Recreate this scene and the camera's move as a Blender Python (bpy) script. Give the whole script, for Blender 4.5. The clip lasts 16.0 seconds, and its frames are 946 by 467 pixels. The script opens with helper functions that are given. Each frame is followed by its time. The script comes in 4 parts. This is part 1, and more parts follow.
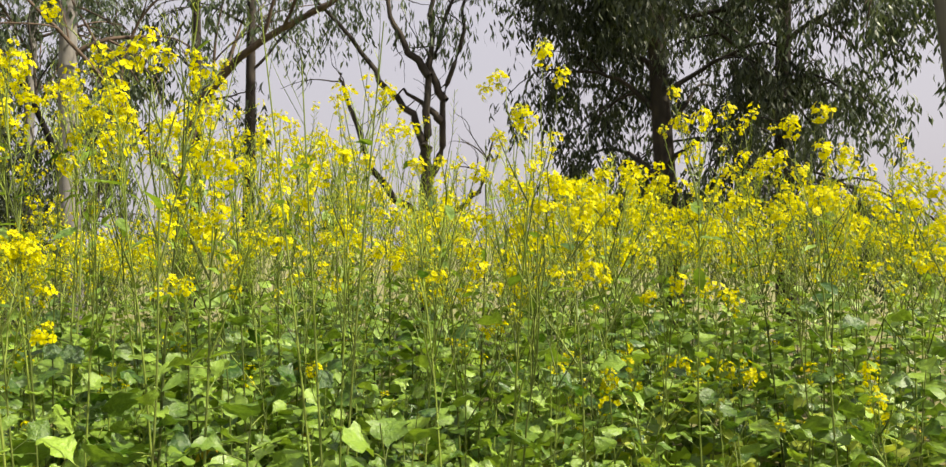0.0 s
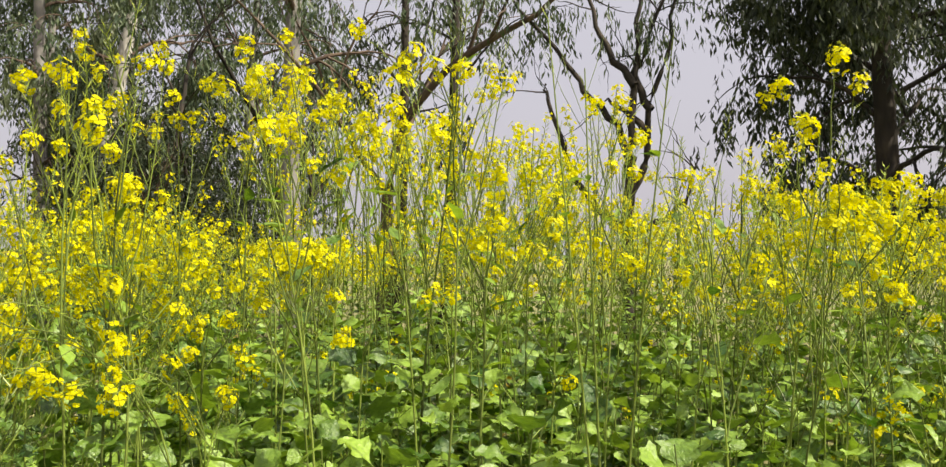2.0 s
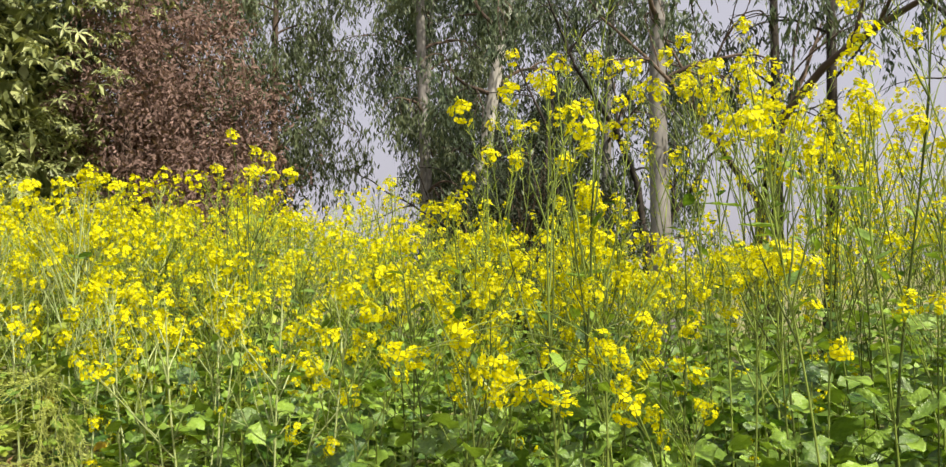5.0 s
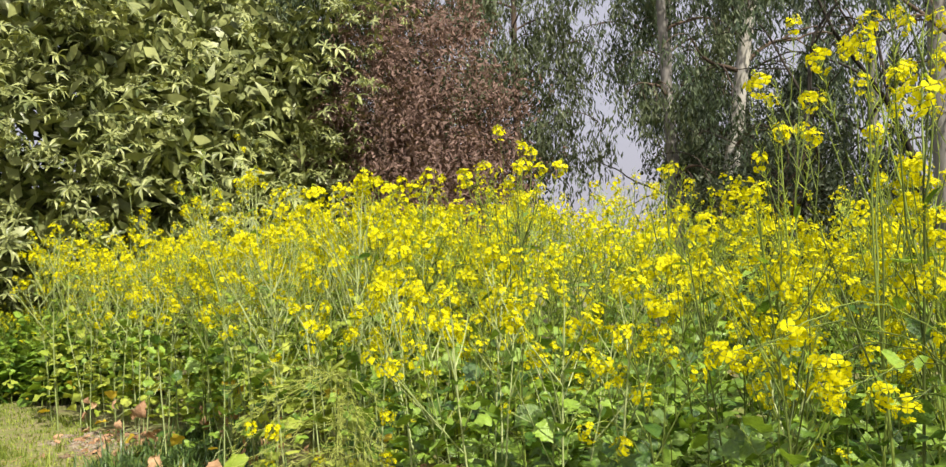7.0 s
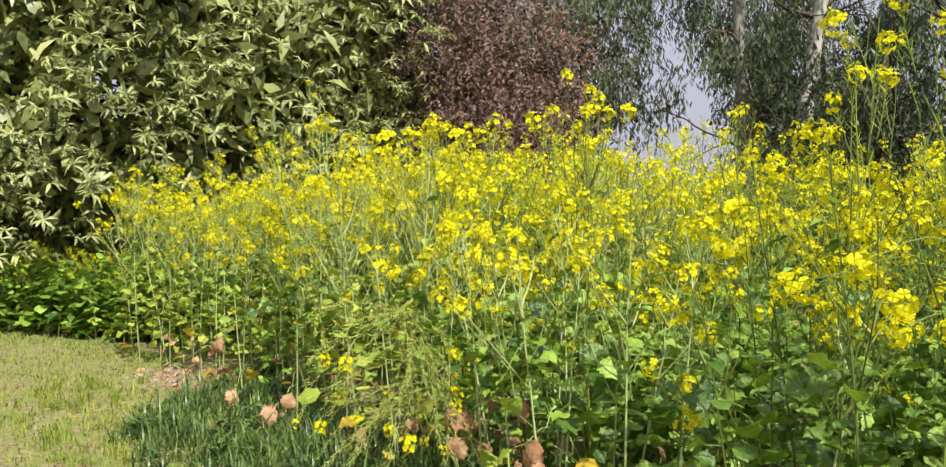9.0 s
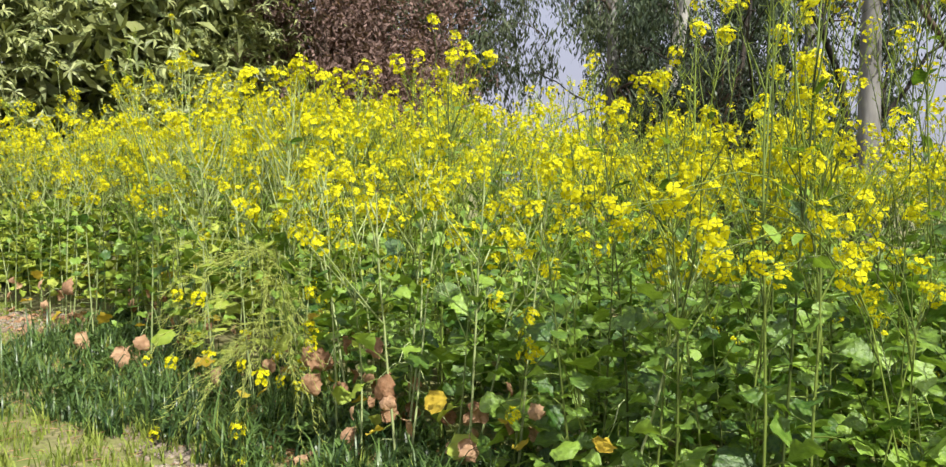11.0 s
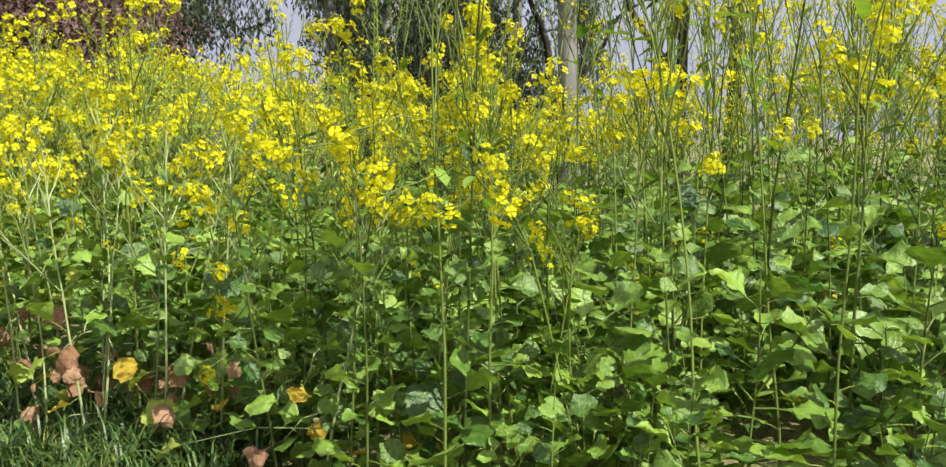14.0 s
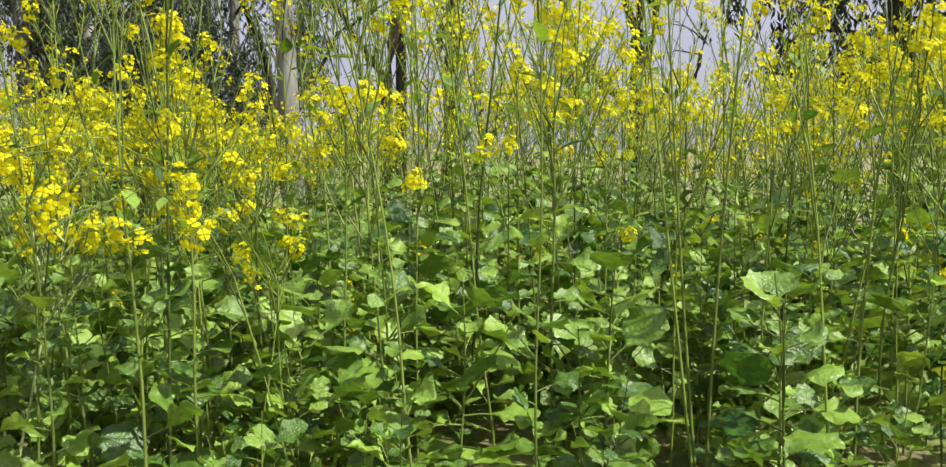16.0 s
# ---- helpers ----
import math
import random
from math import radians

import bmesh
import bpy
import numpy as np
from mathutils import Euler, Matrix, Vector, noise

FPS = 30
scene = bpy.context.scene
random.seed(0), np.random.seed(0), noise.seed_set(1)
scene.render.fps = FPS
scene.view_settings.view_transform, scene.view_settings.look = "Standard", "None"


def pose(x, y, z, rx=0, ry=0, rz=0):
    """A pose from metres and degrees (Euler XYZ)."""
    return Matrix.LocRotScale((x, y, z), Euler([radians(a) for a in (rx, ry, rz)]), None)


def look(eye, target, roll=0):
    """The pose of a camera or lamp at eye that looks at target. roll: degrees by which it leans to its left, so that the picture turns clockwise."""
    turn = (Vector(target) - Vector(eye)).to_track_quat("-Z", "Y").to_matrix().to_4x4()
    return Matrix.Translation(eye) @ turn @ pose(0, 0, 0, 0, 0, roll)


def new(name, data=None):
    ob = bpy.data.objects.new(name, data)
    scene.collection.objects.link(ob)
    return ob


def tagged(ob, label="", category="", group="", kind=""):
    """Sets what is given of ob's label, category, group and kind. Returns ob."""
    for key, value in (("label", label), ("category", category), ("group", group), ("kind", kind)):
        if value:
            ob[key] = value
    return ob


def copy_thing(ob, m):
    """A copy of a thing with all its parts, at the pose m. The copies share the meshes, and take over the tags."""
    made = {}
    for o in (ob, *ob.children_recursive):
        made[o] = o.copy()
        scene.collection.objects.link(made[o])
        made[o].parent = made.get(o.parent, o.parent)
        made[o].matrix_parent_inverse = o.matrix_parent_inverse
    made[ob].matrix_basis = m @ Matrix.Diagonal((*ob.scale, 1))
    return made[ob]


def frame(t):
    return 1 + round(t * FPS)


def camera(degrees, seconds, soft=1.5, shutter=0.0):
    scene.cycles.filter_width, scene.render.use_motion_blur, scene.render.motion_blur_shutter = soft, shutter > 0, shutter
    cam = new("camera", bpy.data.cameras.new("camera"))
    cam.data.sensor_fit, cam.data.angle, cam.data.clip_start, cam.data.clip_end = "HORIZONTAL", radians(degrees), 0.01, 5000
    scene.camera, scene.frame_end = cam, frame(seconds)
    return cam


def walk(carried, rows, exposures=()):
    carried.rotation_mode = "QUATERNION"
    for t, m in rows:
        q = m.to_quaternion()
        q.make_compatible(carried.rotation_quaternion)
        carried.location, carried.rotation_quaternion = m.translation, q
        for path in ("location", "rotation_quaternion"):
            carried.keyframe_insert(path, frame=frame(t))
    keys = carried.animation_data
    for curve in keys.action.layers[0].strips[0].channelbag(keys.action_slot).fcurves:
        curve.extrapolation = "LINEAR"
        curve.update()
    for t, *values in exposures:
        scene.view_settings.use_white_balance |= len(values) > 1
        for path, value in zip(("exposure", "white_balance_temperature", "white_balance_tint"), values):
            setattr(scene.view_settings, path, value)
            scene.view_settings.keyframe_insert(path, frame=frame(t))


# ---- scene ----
cam = camera(57.0, 16.0, soft=1.4, shutter=0.0)
PATH = [
    (0.0, (-0.000, 0.000, 1.530), (-0.000, 2.000, 1.562), -0.22),
    (0.5, (-0.064, 0.009, 1.528), (-0.147, 2.007, 1.561), -0.31),
    (1.0, (-0.183, 0.024, 1.533), (-0.355, 2.016, 1.572), 0.19),
    (1.5, (-0.290, 0.032, 1.536), (-0.571, 2.012, 1.582), 0.76),
    (2.0, (-0.371, 0.015, 1.539), (-0.769, 1.974, 1.591), 0.95),
    (2.5, (-0.465, 0.022, 1.534), (-0.992, 1.951, 1.598), 0.91),
    (3.0, (-0.542, 0.040, 1.519), (-1.194, 1.929, 1.595), 1.10),
    (3.5, (-0.598, 0.040, 1.514), (-1.369, 1.884, 1.595), 1.08),
    (4.0, (-0.662, 0.013, 1.519), (-1.548, 1.804, 1.598), 0.81),
    (4.5, (-0.749, 0.005, 1.512), (-1.744, 1.739, 1.586), 0.54),
    (4.7, (-0.785, 0.020, 1.503), (-1.824, 1.727, 1.580), 0.20),
    (6.8, (-1.022, 0.021, 1.489), (-2.505, 1.360, 1.581), -1.75),
    (7.0, (-1.041, 0.012, 1.512), (-2.555, 1.316, 1.587), -2.05),
    (7.5, (-1.053, -0.012, 1.528), (-2.634, 1.211, 1.585), -2.01),
    (8.0, (-1.030, -0.020, 1.521), (-2.654, 1.147, 1.543), -1.86),
    (8.2, (-1.004, -0.048, 1.510), (-2.636, 1.108, 1.516), -1.79),
    (10.3, (-0.988, -0.053, 1.387), (-2.501, 1.250, 1.275), 0.78),
    (10.5, (-0.954, -0.053, 1.375), (-2.443, 1.278, 1.263), 0.83),
    (11.0, (-0.893, -0.038, 1.367), (-2.313, 1.365, 1.246), 0.81),
    (11.5, (-0.870, -0.028, 1.364), (-2.211, 1.450, 1.236), 1.01),
    (12.0, (-0.875, -0.047, 1.373), (-2.138, 1.498, 1.232), 0.93),
    (12.5, (-0.877, -0.055, 1.367), (-2.070, 1.543, 1.213), 0.72),
    (13.0, (-0.846, -0.030, 1.355), (-1.968, 1.617, 1.179), 0.46),
    (13.5, (-0.807, 0.016, 1.343), (-1.847, 1.713, 1.142), 0.09),
    (14.0, (-0.755, 0.060, 1.333), (-1.690, 1.815, 1.122), -0.24),
    (14.5, (-0.728, 0.081, 1.339), (-1.531, 1.900, 1.129), -0.37),
    (15.0, (-0.721, 0.085, 1.344), (-1.372, 1.966, 1.146), -0.52),
    (15.5, (-0.707, 0.091, 1.346), (-1.213, 2.017, 1.159), -0.79),
    (16.0, (-0.691, 0.118, 1.338), (-1.054, 2.077, 1.156), -0.81),
]
walk(cam, [(t, look(eye, target, roll)) for t, eye, target, roll in PATH], [(0.0, 0.77, 7250, 5), (4.5, 0.67, 7000, 5), (7.5, 0.66, 6800, 5), (10.5, 0.66, 6350, 5), (13.0, 0.62, 6200, 5), (16.0, 0.66, 6350, 5)])

# ---- daylight ----
SUN_AZ, SUN_EL = radians(102), radians(47)      # azimuth from +y towards +x
world = bpy.data.worlds.new("world")
scene.world = world
world.use_nodes = True
wn = world.node_tree
bg = wn.nodes["Background"]
sky = wn.nodes.new("ShaderNodeTexSky")
sky.sky_type = "NISHITA"
sky.sun_disc = False
sky.sun_elevation, sky.sun_rotation = SUN_EL, SUN_AZ
sky.dust_density, sky.air_density, sky.ozone_density = 9.0, 0.8, 2.0
haze = wn.nodes.new("ShaderNodeMixRGB")      # thin bright haze over the whole sky
haze.inputs[0].default_value, haze.inputs[2].default_value = 0.65, (5.75, 5.55, 6.8, 1)
wn.links.new(sky.outputs[0], haze.inputs[1])
wn.links.new(haze.outputs[0], bg.inputs[0])
bg.inputs[1].default_value = 0.088
sun = new("sun", bpy.data.lights.new("sun", "SUN"))
sun.data.energy, sun.data.angle, sun.data.color = 5.0, radians(0.53), (1.0, 0.94, 0.82)
to_sun = Vector((math.sin(SUN_AZ) * math.cos(SUN_EL), math.cos(SUN_AZ) * math.cos(SUN_EL), math.sin(SUN_EL)))
sun.matrix_world = look(to_sun * 50, (0, 0, 0))

rng = np.random.default_rng(7)


# ---- materials ----
def leafy(name, dark, light, thin=0.35, rough=0.5, scale=40.0, gloss=0.3, relief=0.0):
    """A leaf: mottled colour that differs from leaf to leaf, light shining through it."""
    m = bpy.data.materials.new(name)
    m.use_nodes = True
    n, l = m.node_tree.nodes, m.node_tree.links
    p, out = n["Principled BSDF"], n["Material Output"]
    geo, info = n.new("ShaderNodeNewGeometry"), n.new("ShaderNodeObjectInfo")
    add = n.new("ShaderNodeMath")
    add.operation = "ADD"
    l.new(geo.outputs["Random Per Island"], add.inputs[0])
    l.new(info.outputs["Random"], add.inputs[1])
    frac = n.new("ShaderNodeMath")
    frac.operation = "FRACT"
    l.new(add.outputs[0], frac.inputs[0])
    tex, co = n.new("ShaderNodeTexNoise"), n.new("ShaderNodeTexCoord")
    tex.inputs["Scale"].default_value, tex.inputs["Detail"].default_value = scale, 3.0
    l.new(co.outputs["Object"], tex.inputs["Vector"])
    blend = n.new("ShaderNodeMath")
    blend.operation = "MULTIPLY_ADD"
    l.new(tex.outputs["Fac"], blend.inputs[0])
    blend.inputs[1].default_value = 0.7
    half = n.new("ShaderNodeMath")
    half.operation = "MULTIPLY_ADD"
    l.new(frac.outputs[0], half.inputs[0])
    half.inputs[1].default_value, half.inputs[2].default_value = 0.9, -0.3
    l.new(half.outputs[0], blend.inputs[2])
    ramp = n.new("ShaderNodeValToRGB")
    ramp.color_ramp.elements[0].color, ramp.color_ramp.elements[1].color = (*dark, 1), (*light, 1)
    l.new(blend.outputs[0], ramp.inputs[0])
    l.new(ramp.outputs[0], p.inputs["Base Color"])
    p.inputs["Roughness"].default_value = rough
    p.inputs["Specular IOR Level"].default_value = gloss
    if relief:
        bp = n.new("ShaderNodeBump")
        bp.inputs["Strength"].default_value, bp.inputs["Distance"].default_value = relief, 0.012
        crinkle = n.new("ShaderNodeTexNoise")
        crinkle.inputs["Scale"].default_value, crinkle.inputs["Detail"].default_value = scale * 1.6, 4.0
        l.new(co.outputs["Object"], crinkle.inputs["Vector"])
        l.new(crinkle.outputs["Fac"], bp.inputs["Height"])
        l.new(bp.outputs[0], p.inputs["Normal"])
    tr, mix = n.new("ShaderNodeBsdfTranslucent"), n.new("ShaderNodeMixShader")
    warm = n.new("ShaderNodeMixRGB")
    warm.blend_type = "MULTIPLY"
    warm.inputs[0].default_value = 1.0
    warm.inputs[2].default_value = (1.15, 1.1, 0.55, 1)
    l.new(ramp.outputs[0], warm.inputs[1])
    l.new(warm.outputs[0], tr.inputs[0])
    mix.inputs[0].default_value = thin
    l.new(p.outputs[0], mix.inputs[1])
    l.new(tr.outputs[0], mix.inputs[2])
    l.new(mix.outputs[0], out.inputs[0])
    return m


def rough_mat(name, a, b, scale, rough=0.9, bump=0.4, stretch=(1, 1, 1), c=None):
    """Bark, soil and the like: two colours mixed by noise at two scales, with relief."""
    m = bpy.data.materials.new(name)
    m.use_nodes = True
    n, l = m.node_tree.nodes, m.node_tree.links
    p = n["Principled BSDF"]
    co, mp = n.new("ShaderNodeTexCoord"), n.new("ShaderNodeMapping")
    mp.inputs["Scale"].default_value = stretch
    l.new(co.outputs["Object"], mp.inputs[0])
    fine, wide = n.new("ShaderNodeTexNoise"), n.new("ShaderNodeTexNoise")
    fine.inputs["Scale"].default_value, fine.inputs["Detail"].default_value = scale, 6.0
    wide.inputs["Scale"].default_value, wide.inputs["Detail"].default_value = scale * 0.13, 3.0
    for t in (fine, wide):
        l.new(mp.outputs[0], t.inputs["Vector"])
    ramp = n.new("ShaderNodeValToRGB")
    ramp.color_ramp.elements[0].position, ramp.color_ramp.elements[1].position = 0.3, 0.7
    ramp.color_ramp.elements[0].color, ramp.color_ramp.elements[1].color = (*a, 1), (*b, 1)
    l.new(fine.outputs["Fac"], ramp.inputs[0])
    mix = n.new("ShaderNodeMixRGB")
    mix.inputs[2].default_value = (*(c or a), 1)
    wr = n.new("ShaderNodeValToRGB")
    wr.color_ramp.elements[0].position, wr.color_ramp.elements[1].position = 0.45, 0.62
    l.new(wide.outputs["Fac"], wr.inputs[0])
    l.new(wr.outputs[0], mix.inputs[0])
    l.new(ramp.outputs[0], mix.inputs[1])
    l.new(mix.outputs[0], p.inputs["Base Color"])
    p.inputs["Roughness"].default_value = rough
    bp = n.new("ShaderNodeBump")
    bp.inputs["Strength"].default_value, bp.inputs["Distance"].default_value = bump, 0.02
    l.new(fine.outputs["Fac"], bp.inputs["Height"])
    l.new(bp.outputs[0], p.inputs["Normal"])
    return m


LEAF = leafy("mustard_leaf", (0.025, 0.086, 0.009), (0.295, 0.45, 0.06), 0.32, 0.40, 45, 0.85, 0.6)
STEM = leafy("mustard_stem", (0.048, 0.068, 0.018), (0.23, 0.30, 0.06), 0.1, 0.4, 12)
PALE_STEM = leafy("pale_stem", (0.22, 0.28, 0.10), (0.46, 0.52, 0.25), 0.1, 0.45, 12)
PETAL = leafy("mustard_petal", (0.54, 0.50, 0.006), (0.75, 0.715, 0.012), 0.42, 0.65, 40, 0.15)
BUD = leafy("mustard_bud", (0.30, 0.38, 0.03), (0.48, 0.52, 0.05), 0.25, 0.5)
POD = leafy("mustard_pod", (0.22, 0.30, 0.02), (0.46, 0.55, 0.07), 0.25, 0.5)
DRY = leafy("dry_leaf", (0.25, 0.13, 0.07), (0.58, 0.37, 0.235), 0.3, 0.7, 40, 0.2, 0.8)
OCHRE = leafy("ochre_leaf", (0.48, 0.33, 0.035), (0.70, 0.55, 0.07), 0.35, 0.6, 30, 0.25, 0.5)
PALE_POD = leafy("pale_pod", (0.34, 0.40, 0.08), (0.56, 0.60, 0.19), 0.3, 0.5)
YELLOWED = leafy("yellowed_leaf", (0.25, 0.34, 0.04), (0.46, 0.52, 0.10), 0.36, 0.6)
# green of edge grass and weeds, darkened to hold the crop's shade
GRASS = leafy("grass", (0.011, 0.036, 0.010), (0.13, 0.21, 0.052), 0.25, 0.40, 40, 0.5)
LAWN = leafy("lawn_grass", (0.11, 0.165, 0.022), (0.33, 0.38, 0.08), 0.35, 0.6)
MANGO = leafy("broad_tree_leaf", (0.06, 0.086, 0.028), (0.405, 0.435, 0.18), 0.2, 0.42, 8, 0.5)
GUM = leafy("gum_leaf", (0.032, 0.055, 0.034), (0.125, 0.16, 0.09), 0.25, 0.45, scale=6)
GUM_PALE = leafy("pale_gum_leaf", (0.06, 0.085, 0.045), (0.18, 0.21, 0.12), 0.3, 0.45, scale=6)
# dark green with the shade of backlit crowns and bushes put into the colour
DARK_LEAF = leafy("shade_toned_leaf", (0.018, 0.027, 0.017), (0.07, 0.088, 0.048), 0.2, 0.5, scale=6)
RUST = leafy("rusty_leaf", (0.10, 0.064, 0.056), (0.27, 0.175, 0.155), 0.25, 0.7, scale=6)
SOIL = rough_mat("soil", (0.14, 0.11, 0.08), (0.36, 0.30, 0.24), 30, 0.95, 0.8, c=(0.16, 0.12, 0.07))
BARK_GREY = rough_mat("grey_bark", (0.13, 0.12, 0.115), (0.27, 0.255, 0.25), 9, 0.85, 0.4, (1, 1, 0.25))
BARK_PALE = rough_mat("pale_bark", (0.30, 0.28, 0.26), (0.50, 0.48, 0.46), 6, 0.8, 0.3, (1, 1, 0.2))
BARK_DARK = rough_mat("dark_bark", (0.018, 0.014, 0.011), (0.06, 0.045, 0.035), 14, 0.9, 0.6, (1, 1, 0.3))
BARK_BROWN = rough_mat("brown_bark", (0.06, 0.04, 0.03), (0.16, 0.11, 0.08), 12, 0.9, 0.6, (1, 1, 0.3))


# ---- mesh tools: every piece is (vertices, triangles, material index per triangle) ----
def tube(points, radii, sides=5, mat=0):
    pts, r = np.asarray(points, float), np.asarray(radii, float)
    d = np.gradient(pts, axis=0)
    d /= np.linalg.norm(d, axis=1)[:, None] + 1e-9
    ref = np.where(np.abs(d[:, 2:3]) > 0.95, [[1.0, 0, 0]], [[0, 0, 1.0]])
    u = np.cross(d, ref)
    u /= np.linalg.norm(u, axis=1)[:, None] + 1e-9
    v = np.cross(d, u)
    a = np.arange(sides) * 2 * np.pi / sides
    ring = pts[:, None] + r[:, None, None] * (np.cos(a)[None, :, None] * u[:, None] + np.sin(a)[None, :, None] * v[:, None])
    verts = ring.reshape(-1, 3)
    i, j = np.meshgrid(np.arange(len(pts) - 1), np.arange(sides), indexing="ij")
    p, q = i * sides + j, i * sides + (j + 1) % sides
    tri = np.concatenate([np.stack([p, q, q + sides], -1).reshape(-1, 3), np.stack([p, q + sides, p + sides], -1).reshape(-1, 3)])
    return verts, tri, np.full(len(tri), mat)


def join(pieces):
    vs, ts, ms, n = [], [], [], 0
    for v, t, m in pieces:
        vs.append(v)
        ts.append(t + n)
        ms.append(m)
        n += len(v)
    return np.concatenate(vs), np.concatenate(ts), np.concatenate(ms)


def moved(piece, m, mat=None):
    v, t, k = piece
    a = np.array(m)
    return v @ a[:3, :3].T + a[:3, 3], t, (k if mat is None else np.full(len(t), mat))


def mesh_of(name, piece, materials, smooth=True):
    v, t, k = piece
    me = bpy.data.meshes.new(name)
    me.vertices.add(len(v))
    me.vertices.foreach_set("co", np.ascontiguousarray(v, np.float32).ravel())
    me.loops.add(3 * len(t))
    me.loops.foreach_set("vertex_index", np.ascontiguousarray(t, np.int32).ravel())
    me.polygons.add(len(t))
    me.polygons.foreach_set("loop_start", np.arange(0, 3 * len(t), 3, dtype=np.int32))
    me.polygons.foreach_set("material_index", np.ascontiguousarray(k, np.int32))
    me.polygons.foreach_set("use_smooth", np.full(len(t), smooth))
    for m in materials:
        me.materials.append(m)
    me.update(calc_edges=True)
    return me


def part(name, piece, materials, parent, label=""):
    ob = new(name, piece if isinstance(piece, bpy.types.Mesh) else mesh_of(name, piece, materials))
    ob.parent = parent
    return tagged(ob, label)


def blade(length, width, droop, nl=6, lobes=0.0, cup=0.15, wave=0.0, tip=1.0, r=rng, blunt=0.04):
    """A leaf along +y from the origin: nl strips, folded at the rib, drooping, with a lobed or waved margin."""
    s = np.linspace(0, 1, nl + 1)
    w = width * np.sin(np.pi * np.clip(s * 0.93 + 0.05, 0, 1) ** tip) ** 0.8
    w = w * (1 + lobes * np.where(np.arange(nl + 1) % 2 == 0, -1, 1)) * (1 + 0.07 * r.standard_normal(nl + 1))
    w[-1] = width * blunt
    ang = -droop * s
    y = np.concatenate([[0], np.cumsum(np.cos((ang[1:] + ang[:-1]) / 2))]) * length / nl
    z = np.concatenate([[0], np.cumsum(np.sin((ang[1:] + ang[:-1]) / 2))]) * length / nl
    x0 = 0.06 * length * np.sin(s * 3 + r.uniform(0, 6))
    mid = np.stack([x0, y, z - cup * w], -1)
    wz = wave * width * r.standard_normal((2, nl + 1))
    left = np.stack([x0 - w, y + 0.02 * length, z + cup * w * 0.6 + wz[0]], -1)
    right = np.stack([x0 + w, y + 0.02 * length, z + cup * w * 0.6 + wz[1]], -1)
    v = np.concatenate([left, mid, right])
    n = nl + 1
    tri = []
    for k in range(nl):
        for a in (0, n):
            tri += [(a + k, a + n + k, a + n + k + 1), (a + k, a + n + k + 1, a + k + 1)]
    return v, np.array(tri), np.zeros(len(tri), int)


def aim(origin, direction, spin=0.0, scale=1.0):
    """A pose whose +y runs along direction."""
    q = Vector(direction).to_track_quat("Y", "Z")
    return Matrix.Translation(Vector(origin)) @ q.to_matrix().to_4x4() @ Matrix.Rotation(spin, 4, "Y") @ Matrix.Scale(scale, 4)


# ---- the mustard's leaves and flower heads ----
def lyrate(length, width, droop, r, nl=10, half=2):
    """A mustard leaf: a broad rounded blade with a scalloped, ruffled margin, narrowing into a winged stalk."""
    s = np.linspace(0, 1, nl + 1)
    end = np.sqrt(np.clip(1 - ((s - 0.60) / 0.42) ** 2, 0, 1)) ** 0.9
    wing = 0.22 * (1 + 0.6 * np.sin(s * 26 + r.uniform(0, 6))) * np.clip(s * 6, 0, 1) * (s < 0.4)
    w = width * np.maximum(np.maximum(end, wing), 0.03)
    w[-1] = width * r.uniform(0.22, 0.4)
    scallop = r.uniform(0.08, 0.17)
    ang = 0.25 - droop * s ** 1.3 + 0.12 * np.sin(s * 7 + r.uniform(0, 6))
    y = np.concatenate([[0], np.cumsum(np.cos(ang[1:]))]) * length / nl
    z = np.concatenate([[0], np.cumsum(np.sin(ang[1:]))]) * length / nl
    x0 = 0.10 * length * (s ** 2) * r.standard_normal()
    cup, twist = r.uniform(-0.25, 0.45), r.uniform(-0.4, 0.4)
    rows = []
    for c in np.linspace(-1, 1, 2 * half + 1):
        edge, side = abs(c) ** 1.5, r.uniform(0, 6)
        wc = c * w * (1 + scallop * edge * np.sin(s * 27 + 3 * np.sign(c) + side))
        lift = cup * c * c * w + twist * s * wc + 0.22 * edge * w * np.sin(s * r.uniform(9, 16) + side)
        rows.append(np.stack([x0 + wc, y + 0.10 * length * (abs(c) - 0.5) * (0.5 - s), z + lift], -1))
    n, tri = nl + 1, []
    for a in range(2 * half):
        for k in range(nl):
            p = a * n + k
            tri += [(p, p + n, p + n + 1), (p, p + n + 1, p + 1)]
    return np.concatenate(rows), np.array(tri), np.zeros(len(tri), int)


def big_leaf(r):
    length = r.uniform(0.12, 0.20)
    stalk = tube([(0, 0, 0), (0, 0.05, 0.008), (0, 0.09, 0.008)], [0.003, 0.0028, 0.0022], 4, 1)
    pl = moved(lyrate(length, length * r.uniform(0.34, 0.48), r.uniform(-0.1, 1.2), r, 10), Matrix.Translation((0, 0.07, 0.008)))
    return join([stalk, pl])


